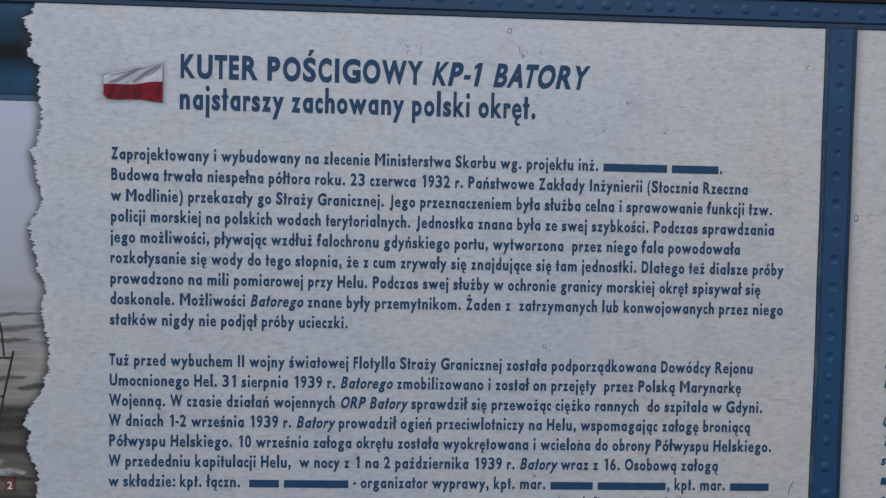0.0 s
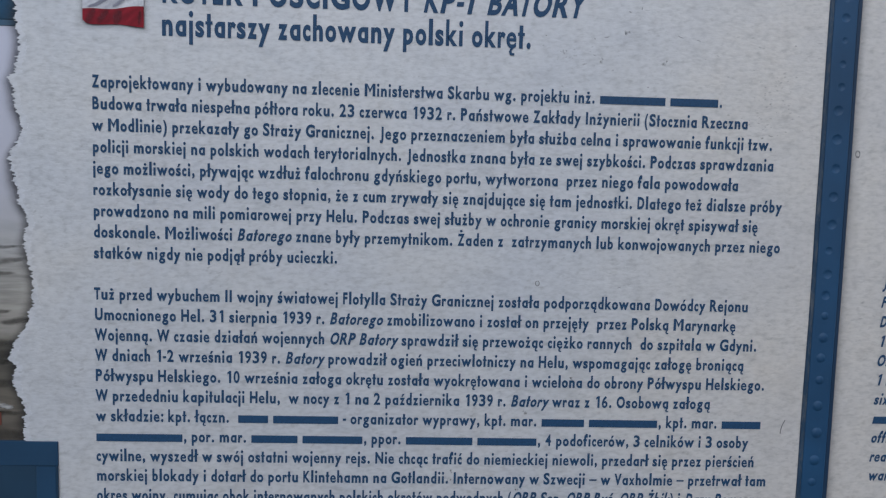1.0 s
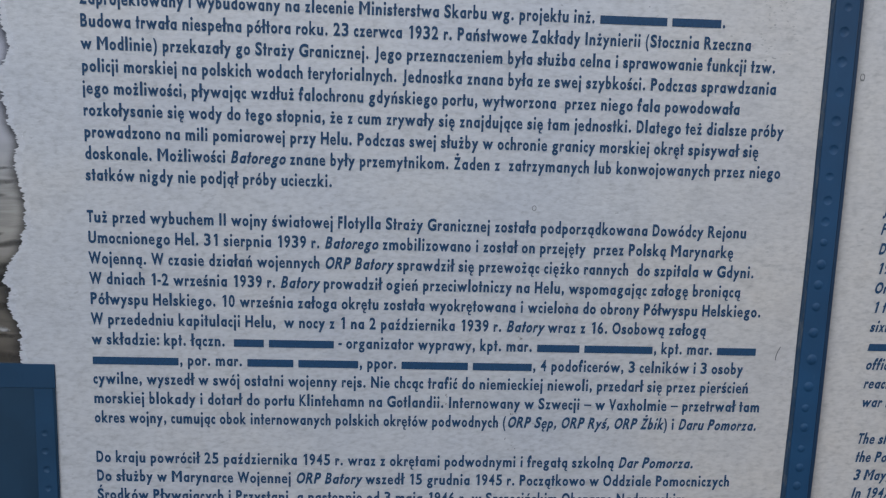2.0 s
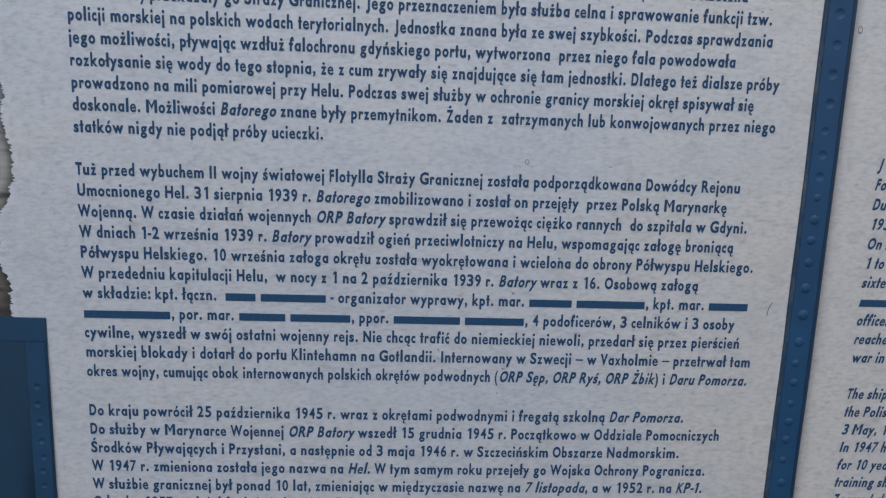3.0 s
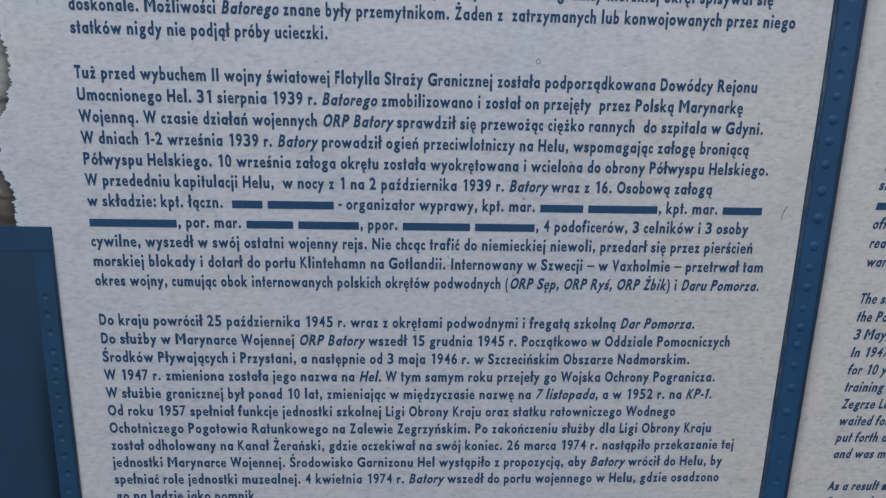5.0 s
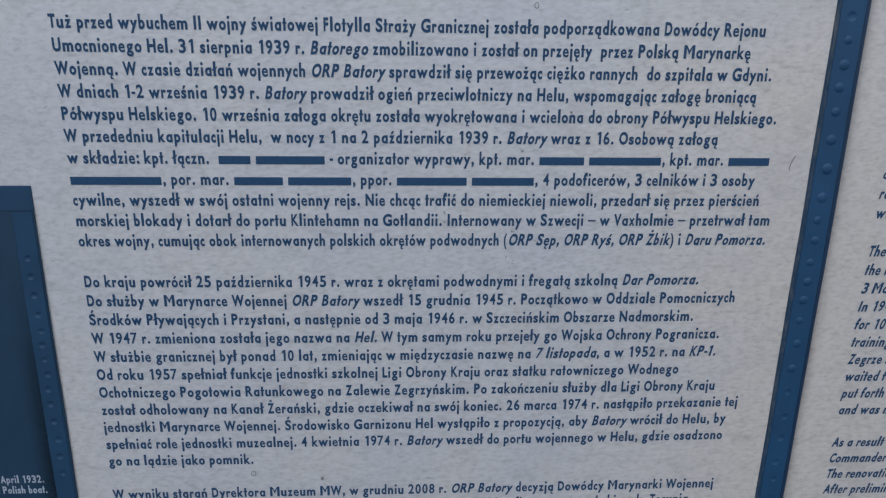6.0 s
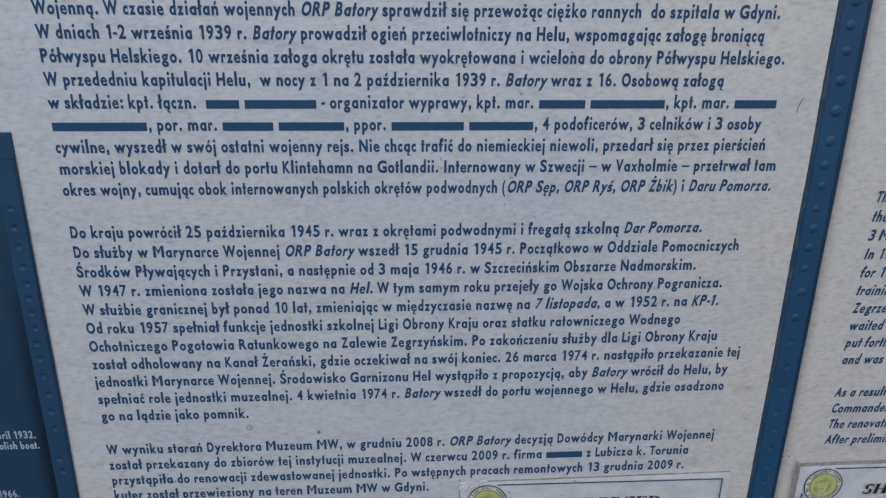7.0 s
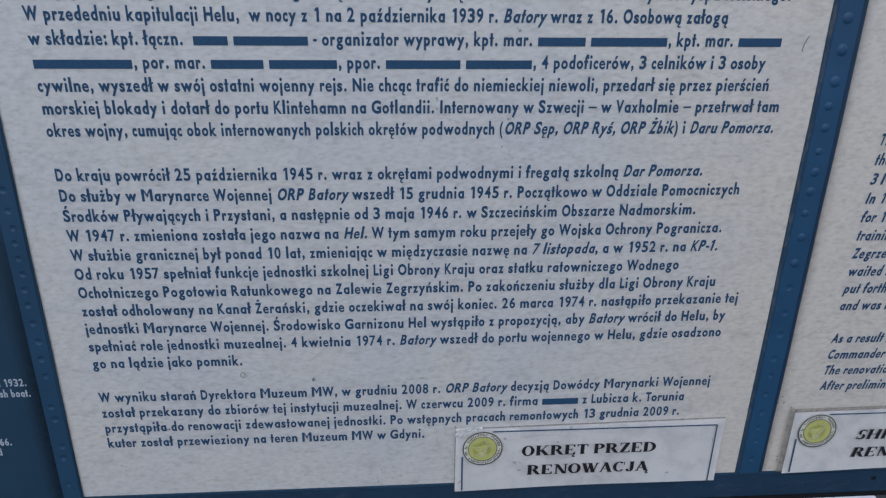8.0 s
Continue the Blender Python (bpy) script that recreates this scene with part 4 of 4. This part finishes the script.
# ---- the columns of print ----
TEXT = """Zaprojektowany i wybudowany na zlecenie Ministerstwa Skarbu wg. projektu inż. {4080} {3025}.
Budowa trwała niespełna półtora roku. 23 czerwca 1932 r. Państwowe Zakłady Inżynierii (Stocznia Rzeczna
w Modlinie) przekazały go Straży Granicznej. Jego przeznaczeniem była służba celna i sprawowanie funkcji tzw.
policji morskiej na polskich wodach terytorialnych. Jednostka znana była ze swej szybkości. Podczas sprawdzania
jego możliwości, pływając wzdłuż falochronu gdyńskiego portu, wytworzona  przez niego fala powodowała
rozkołysanie się wody do tego stopnia, że z cum zrywały się znajdujące się tam jednostki. Dlatego też dialsze próby
prowadzono na mili pomiarowej przy Helu. Podczas swej służby w ochronie granicy morskiej okręt spisywał się
doskonale. Możliwości *Batorego* znane były przemytnikom. Żaden z  zatrzymanych lub konwojowanych przez niego
statków nigdy nie podjął próby ucieczki.

Tuż przed wybuchem II wojny światowej Flotylla Straży Granicznej została podporządkowana Dowódcy Rejonu
Umocnionego Hel. 31 sierpnia 1939 r. *Batorego* zmobilizowano i został on przejęty  przez Polską Marynarkę
Wojenną. W czasie działań wojennych *ORP Batory* sprawdził się przewożąc ciężko rannych  do szpitala w Gdyni.
W dniach 1-2 września 1939 r. *Batory* prowadził ogień przeciwlotniczy na Helu, wspomagając załogę broniącą
Półwyspu Helskiego. 10 września załoga okrętu została wyokrętowana i wcielona do obrony Półwyspu Helskiego.
W przededniu kapitulacji Helu,  w nocy z 1 na 2 października 1939 r. *Batory* wraz z 16. Osobową załogą
w składzie: kpt. łączn.  {1894} {4047} - organizator wyprawy, kpt. mar. {2753} {4411}, kpt. mar. {2575}
{5230}, por. mar. {2888} {3756}, ppor. {4214} {3781}, 4 podoficerów, 3 celników i 3 osoby
cywilne, wyszedł w swój ostatni wojenny rejs. Nie chcąc trafić do niemieckiej niewoli, przedarł się przez pierścień
morskiej blokady i dotarł do portu Klintehamn na Gotlandii. Internowany w Szwecji – w Vaxholmie – przetrwał tam
okres wojny, cumując obok internowanych polskich okrętów podwodnych (*ORP Sęp, ORP Ryś, ORP Żbik*) i *Daru Pomorza.*

Do kraju powrócił 25 października 1945 r. wraz z okrętami podwodnymi i fregatą szkolną *Dar Pomorza.*
Do służby w Marynarce Wojennej *ORP Batory* wszedł 15 grudnia 1945 r. Początkowo w Oddziale Pomocniczych
Środków Pływających i Przystani, a następnie od 3 maja 1946 r. w Szczecińskim Obszarze Nadmorskim.
W 1947 r. zmieniona została jego nazwa na *Hel.* W tym samym roku przejeły go Wojska Ochrony Pogranicza.
W służbie granicznej był ponad 10 lat, zmieniając w międzyczasie nazwę na *7 listopada*, a w 1952 r. na *KP-1.*
Od roku 1957 spełniał funkcje jednostki szkolnej Ligi Obrony Kraju oraz statku ratowniczego Wodnego
Ochotniczego Pogotowia Ratunkowego na Zalewie Zegrzyńskim. Po zakończeniu służby dla Ligi Obrony Kraju
został odholowany na Kanał Żerański, gdzie oczekiwał na swój koniec. 26 marca 1974 r. nastąpiło przekazanie tej
jednostki Marynarce Wojennej. Środowisko Garnizonu Hel wystąpiło z propozycją, aby *Batory* wrócił do Helu, by
spełniać role jednostki muzealnej. 4 kwietnia 1974 r. *Batory* wszedł do portu wojennego w Helu, gdzie osadzono
go na lądzie jako pomnik.

W wyniku starań Dyrektora Muzeum MW, w grudniu 2008 r. *ORP Batory* decyzją Dowódcy Marynarki Wojennej
został przekazany do zbiorów tej instytucji muzealnej. W czerwcu 2009 r. firma {2544} z Lubicza k. Torunia
przystąpiła do renowacji zdewastowanej jednostki. Po wstępnych pracach remontowych 13 grudnia 2009 r.
kuter został przewieziony na teren Muzeum MW w Gdyni."""
MARGIN, BODY_CAP = -0.2456, 0.00885
# lines that are set a little wider or closer than the rest
SET = {"okres wojny": 0.951, "Do kraju": 0.9985, "Środków": 1.001, "W 1947": 0.998, "W służbie": 0.9985, "Od roku": 1.002, "Ochotniczego": 1.002}
# each paragraph's first base line, the step from line to line and the sag that fits the view
for paragraph, (first, step, sag) in zip(TEXT.split("\n\n"), ((1.5979, 0.01494, 0.0), (1.4489, 0.01478, 0.0), (1.2706, 0.01470, 0.0009), (1.0934, 0.01412, 0.0005))):
    for row, line in enumerate(paragraph.split("\n")):
        close = [f for words, f in SET.items() if line.startswith(words)]
        written("text_line", line, MARGIN, first - row * step, BODY_CAP, INK, polish, track=0.995 * (close[0] if close else 1.0), sag=sag)

ENGLISH = """J {900}
Fo {1900}
Dur {1800}
193 {1700}
On {2000}
1 to {1600}
sixtee {1500}
{2300} {1500}
officer {1500}
reached {1500}
war in {1700}

The ship {1500}
the Polish {1500}
3 May, 1 {1500}
In 1947 h {1500}
for 10 year {1200}
training sh {1300}
Zegrze Lake {1300}
waited for h {1200}
put forth a p {1300}
and was mov {1400}

As a result {1600}
Commander {2300}
The renovatio {1700}
After prelimin {1800}"""
row = 0
for line in ENGLISH.split("\n"):
    if line:
        written("text_line", "*" + line + " {3900} {2700} {5200} {1900} {4400}*", 0.3305, 1.4690 - row * 0.01477, 0.0087, INK, english, track=0.96)
    row += 1

# ---- marks on the paper ----
arc = [(0.2636 - 0.0032 * (1 - (1 - k / 8) ** 2), 1.3675 - 0.0105 * k / 8) for k in range(9)]
part("scratch", ribbon(arc, 0.0006, -0.0003), DIRT, polish)
for x, z, r in ((-0.1351, 1.1143, 0.0022), (0.0402, 1.6984, 0.0020), (0.0718, 1.4672, 0.0018)):
    ring = [(x + r * 0.8 * math.cos(k * math.tau / 14), z + r * math.sin(k * math.tau / 14)) for k in range(15)]
    part("stain_ring", ribbon(ring, 0.0004, -0.0003, 0.0002), DIRT, polish)
# ticks and dots of dirt: place, length in millimetres, slant in degrees
TICKS = ((-0.0606, 1.6960, 1.8, 0), (-0.0582, 1.6940, 1.5, -40), (-0.0355, 1.6858, 2.5, 80), (-0.0341, 1.6801, 3.5, 95), (-0.0250, 1.6800, 4.0, 100), (-0.0283, 1.6766, 2.0, 20), (0.0467, 1.6850, 7.0, 105),
         (0.0638, 1.6836, 5.0, 92), (0.1588, 1.6927, 3.0, 88), (0.1472, 1.6857, 0.9, 0), (0.1394, 1.6656, 2.6, 85), (0.1310, 1.6629, 2.4, -30), (0.1687, 1.6474, 6.0, -22), (0.2236, 1.6960, 4.0, -5),
         (0.2262, 1.6836, 2.0, 80), (0.2529, 1.6434, 2.0, 0), (0.0715, 1.6446, 1.2, 0), (0.1065, 1.6434, 1.2, 0), (0.1150, 1.6452, 4.5, 12), (0.1324, 1.4650, 3.4, 5))
TICKS_LOW = ((0.0099, 1.2049, 1.8, 70), (0.0222, 1.2178, 1.8, 40), (0.2385, 1.5790, 4.2, -12), (0.1880, 1.5860, 2.4, 20), (0.0577, 1.2923, 2.6, 75), (0.0655, 1.2845, 1.3, 0), (-0.0310, 1.0195, 2.2, 80), (-0.0344, 1.0122, 2.0, 70), (-0.0344, 1.0080, 5.0, 85), (-0.0148, 1.0130, 2.4, 75), (-0.0194, 1.0155, 1.4, 0),
             (0.2729, 1.0679, 2.6, 60), (0.1465, 1.6106, 1.4, 0), (0.1815, 1.6444, 4.0, -15))
for k, (x, z, length, slant) in enumerate(TICKS + TICKS_LOW):
    c, q = math.cos(radians(slant)) * length / 2000, math.sin(radians(slant)) * length / 2000
    bend = 0.12 * length / 1000 * (1 if k % 2 else -1)
    way = [(x + c * u - q * (1 - u * u) * bend * 400, z + q * u + c * (1 - u * u) * bend * 400) for u in (-1, -0.6, -0.2, 0.2, 0.6, 1)]
    soft_line("dirt_tick", way, 0.0011 if length < 3 else 0.0009, GRIME, polish, -0.00022)
# smudges of grime, each a few overlapping blots
blots = random.Random(21)
for cx, cz, size in ((0.0509, 1.6823, 3.0), (0.1101, 1.6283, 2.6), (0.0848, 1.6334, 2.6), (0.1587, 1.6288, 2.6), (0.0660, 1.3700, 2.2), (0.0995, 1.3964, 2.2), (0.0118, 1.3255, 1.9), (0.0119, 1.3190, 1.6),
                     (0.0611, 1.3116, 2.6), (-0.0816, 1.1095, 3.0), (0.2636, 1.6785, 3.4), (-0.0250, 1.6835, 3.0), (-0.0340, 1.6830, 2.6), (0.1290, 1.6480, 3.0), (-0.1963, 1.0665, 3.0)):
    for k in range(4):
        r = size / 1000 * blots.uniform(0.35, 0.75)
        soft_blot("smudge", cx + blots.gauss(0, size / 2200), cz + blots.gauss(0, size / 2600), r, r * blots.uniform(0.4, 0.8), SMUDGE, polish, -0.00014 - 0.00002 * k, blots.random(), blots.uniform(0, 3.1))
# scuffed patches: many small flecks spread over a hand's breadth of paper
for cx, cz, sx, sz, count in ((0.2385, 1.6130, 0.0075, 0.0065, 26), (0.2310, 1.5890, 0.0085, 0.0060, 20), (0.2500, 1.5960, 0.0080, 0.0120, 10), (0.2050, 1.6330, 0.0300, 0.0160, 18),
                              (0.0980, 1.6280, 0.0150, 0.0090, 14), (-0.0300, 1.0150, 0.0160, 0.0060, 12), (0.0550, 1.3080, 0.0120, 0.0060, 12), (-0.2350, 1.0750, 0.0060, 0.0160, 12), (0.2550, 1.0300, 0.0060, 0.0180, 12)):
    bm = bmesh.new()
    uv = bm.loops.layers.uv.new("UVMap")
    for k in range(count):
        x, z, r, turn = cx + blots.gauss(0, sx), cz + blots.gauss(0, sz), blots.uniform(0.0004, 0.0011), blots.uniform(-0.5, 0.5)
        tip = bm.verts.new((x, -0.00018, z))
        rim = []
        for j in range(8):
            u, v = 1.8 * r * blots.uniform(0.6, 1.2) * math.cos(j * math.tau / 8), r * blots.uniform(0.5, 1.1) * math.sin(j * math.tau / 8)
            rim.append(bm.verts.new((x + u * math.cos(turn) - v * math.sin(turn), -0.00018 - 0.000001 * k, z + u * math.sin(turn) + v * math.cos(turn))))
        for j in range(8):
            for loop in bm.faces.new((tip, rim[j], rim[(j + 1) % 8])).loops:
                loop[uv].uv = (1.0 if loop.vert is tip else 0.0, 0.5)
    tagged(part("scuffed_patch", bm, SMUDGE, polish), kind="stuff")
for x, z, r in ((0.3029, 1.0735, 0.0011), (0.2980, 1.0736, 0.0010), (0.3005, 1.0800, 0.0008), (0.3075, 1.0190, 0.0009), (0.3081, 1.0157, 0.0009)):
    soft_blot("speck", x, z, r, r * 1.2, GRIME, english, -0.0003, z)
ring = [(0.3046 + 0.0016 * math.cos(k * math.tau / 14), 1.5675 + 0.0025 * math.sin(k * math.tau / 14)) for k in range(15)]
part("stain_ring", ribbon(ring, 0.0004, -0.0003, 0.0002), DIRT, english)
soft_blot("speck", 0.3047, 1.5656, 0.0014, 0.0010, GRIME, english, -0.0004, 2.0)
# the blue strip's drop shadow, painted on this sheet as a fading grey band
soft_strip("printed_shadow", [[(strip_centre(z) + 0.0100 + d, z, f) for d, f in ((0.0, 1.0), (0.0022, 0.95), (0.0050, 0.55), (0.0085 + 0.0030 * noise.noise((z * 18, 6.0, 1.0)), 0.18), (0.0135, 0.0))]
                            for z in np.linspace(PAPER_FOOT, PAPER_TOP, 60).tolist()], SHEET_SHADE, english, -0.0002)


# ---- the laminated notices ----
def bent_sheet(corners, y, curl, mat, parent, name, nx=24, nz=8, thick=0.0005):
    """A thin sheet between four corners (bottom left, bottom right, top right, top left) whose lower edge lifts a little."""
    bm = bmesh.new()
    bl, br, tr, tl = [Vector(c) for c in corners]
    grid = []
    for j in range(nz + 1):
        v = j / nz
        line = []
        for i in range(nx + 1):
            u = i / nx
            p = (bl * (1 - u) + br * u) * (1 - v) + (tl * (1 - u) + tr * u) * v
            lift = curl * (1 - v) ** 2 * (0.6 + 0.4 * math.cos(u * 7)) + 0.00015 * math.sin(u * 11 + v * 2)
            line.append(bm.verts.new((p.x, y - abs(lift), p.y + 0.0012 * math.sin(u * math.pi) * (1 - v))))
        grid.append(line)
    for j in range(nz):
        for i in range(nx):
            bm.faces.new((grid[j][i], grid[j][i + 1], grid[j + 1][i + 1], grid[j + 1][i]))
    bmesh.ops.solidify(bm, geom=bm.faces[:], thickness=-thick)
    bmesh.ops.recalc_face_normals(bm, faces=bm.faces[:])
    return part(name, bm, mat, parent)


def disc(x, z, r, y, n=40):
    return plate([(x + r * math.cos(k * math.tau / n), z + r * math.sin(k * math.tau / n)) for k in range(n)], y, y + 0.0002)


def ring_band(x, z, r, w, y, n=48):
    return ribbon([(x + r * math.cos(k * math.tau / n), z + r * math.sin(k * math.tau / n)) for k in range(n + 1)], w, y, 0.0002)


def notice(x, z, width, height, words, label, film):
    """A laminated notice stuck on the foot of a sheet: white, with a thin navy border, a round emblem and black print."""
    ob = thing("paper_notice", (x + width / 2, -0.001, z), label, "notice", "laminated notices on the board")
    bent_sheet(((x, z - 0.0012), (x + width - 0.0006, z + 0.0002), (x + width, z + height), (x + 0.0002, z + height - 0.0030)), -0.0032, 0.0003, LAMINATE, ob, "notice_sheet")
    left = [[(x - film[0] * g, z + (height + film[1] * g) * q, f) for g, f in ((1.0, 0.15), (0.86, 0.95), (0.3, 0.9), (-0.5, 0.8))] for q in (0.0, 0.35, 0.7, 1.0)]
    soft_strip("laminate_margin", left, MARGIN_FILM, ob, -0.0029)
    upper = [[(x + width * q, z + height - 0.0028 * (1 - q) + film[1] * g, f) for g, f in ((-0.5, 0.8), (0.3, 0.9), (0.86, 0.95), (1.0, 0.15))] for q in (0.0, 0.25, 0.5, 0.75, 1.0)]
    soft_strip("laminate_margin", upper, MARGIN_FILM, ob, -0.0030)
    y = -0.0044
    e = 0.0056
    cx, cz, r = x + 0.0221, z + height - 0.0212, 0.0160
    part("border_line", ribbon([(cx + 0.008, z + height - 0.0052), (x + width - e - 0.001, z + height - e)], 0.0009, y), INK, ob)
    part("border_line", ribbon([(x + width - e - 0.001, z + height - e), (x + width - e - 0.0015, z + 0.0012)], 0.0009, y), INK, ob)
    part("border_line", ribbon([(x + e, cz - 0.008), (x + e + 0.0003, z + 0.0006)], 0.0012, y), INK, ob)
    emblem = part("emblem", disc(cx, cz, r, y - 0.0002), EMBLEM_BAND, ob, "round yellow-green emblem with a dark ring")
    part("ring", ring_band(cx, cz, r, 0.0008, y - 0.0004), BLACK_INK, emblem)
    part("centre", disc(cx, cz, 0.0118, y - 0.0005), EMBLEM, emblem)
    part("ring", ring_band(cx, cz, 0.0118, 0.0004, y - 0.0007), BLACK_INK, emblem)
    for dx, dz, rx, rz, turn, mat in ((-0.0010, 0.0050, 0.0075, 0.0026, 0.3, EMBLEM_DEEP), (0.0050, -0.0010, 0.0026, 0.0062, -0.3, EMBLEM_DEEP), (-0.0060, -0.0030, 0.0024, 0.0050, 0.5, EMBLEM_DEEP)):
        soft_blot("tint", cx + dx, cz + dz, rx, rz, mat, emblem, y - 0.0008, dx * 900, turn)
    for k, (dx, dz, rx, rz, turn) in enumerate(((-0.0008, -0.0052, 0.0058, 0.0034, 0.1), (0.0022, 0.0000, 0.0062, 0.0018, 0.7), (-0.0046, 0.0014, 0.0036, 0.0014, -0.5), (0.0034, 0.0062, 0.0034, 0.0012, -0.4))):
        soft_blot("swirl", cx + dx, cz + dz, rx, rz, EMBLEM_PALE, emblem, y - 0.0009 - 0.00003 * k, k + 0.5, turn)
    marks = random.Random(4)
    a = 0.2
    while a < math.tau:
        w = marks.uniform(0.045, 0.085)
        lo, hi = marks.choice(((0.0128, 0.0150), (0.0128, 0.0141), (0.0135, 0.0150)))
        pts = [(cx + q * math.cos(s), cz + q * math.sin(s)) for q, s in ((lo, a), (hi, a), (hi, a + w * 0.6), (lo, a + w * 0.6))]
        part("bar", plate(pts, y - 0.0006, y - 0.0004), GREY_INK, emblem)
        a += w + marks.uniform(0.02, 0.05) + (0.22 if marks.random() < 0.10 else 0)
    for text, tx, tz, cap, wide in words:
        written("notice_line", text, tx, tz, cap, BLACK_INK, ob, y=y - 0.0001, width=wide, track=1.27, serifs=True, lean=0.20)
    return ob


first = notice(0.0298, 0.9984, 0.2240, 0.0638, [("OKRĘT PRZED", 0.0842, 1.0322, 0.0098, 0.1140), ("RENOWACJĄ", 0.0895, 1.0128, 0.0098, 0.1040)],
       "white laminated notice with navy border, stuck over the board's foot", (0.0008, 0.0012))
notice(0.3126, 1.0045, 0.2240, 0.0640, [("*SHI* {1200} {2200}", 0.3700, 1.0372, 0.0098, 0.0), ("*REN* {3200}", 0.3695, 1.0190, 0.0098, 0.0)],
       "white laminated notice with slanted print, stuck beside the blue strip", (0.0050, 0.0034))
# the first notice's film is creased and lifted at a corner, and its face is smudged
bm = bmesh.new()
creases, grid = random.Random(9), []
for j in range(7):
    grid.append([bm.verts.new((0.0290 + 0.0016 * i + creases.uniform(-0.0004, 0.0004), -0.0044 - (creases.uniform(0.0, 0.0011) if 0 < i < 16 and 0 < j < 6 else 0.0),
                               1.0525 + 0.0015 * j + creases.uniform(-0.0003, 0.0003) + 0.00009 * i)) for i in range(17 - (6 - j) * 2)])
for a, b in zip(grid, grid[1:]):
    for i in range(len(a) - 1):
        bm.faces.new((a[i], a[i + 1], b[i + 1], b[i]))
part("creased_film", bm, CLEAR_FILM, first, "creased clear film at the corner")
for k, (x, z, rx, rz) in enumerate(((0.1240, 1.0590, 0.0022, 0.0014), (0.1140, 1.0452, 0.0012, 0.0020), (0.0790, 1.0260, 0.0016, 0.0030), (0.0830, 1.0180, 0.0012, 0.0018),
                                    (0.0700, 1.0500, 0.0020, 0.0014), (0.0335, 1.0080, 0.0010, 0.0030), (0.2100, 1.0100, 0.0024, 0.0012), (0.2450, 1.0420, 0.0008, 0.0030))):
    soft_blot("smudge", x, z, rx, rz, SMUDGE, first, -0.0047, k + 0.3, k * 0.5)
part("screw_hole", plate([(0.3995 + 0.0024 * math.cos(k * math.tau / 12), 0.9929 + 0.0020 * math.sin(k * math.tau / 12)) for k in range(12)], -0.0018, -0.0015), BLACK_METAL, foot)
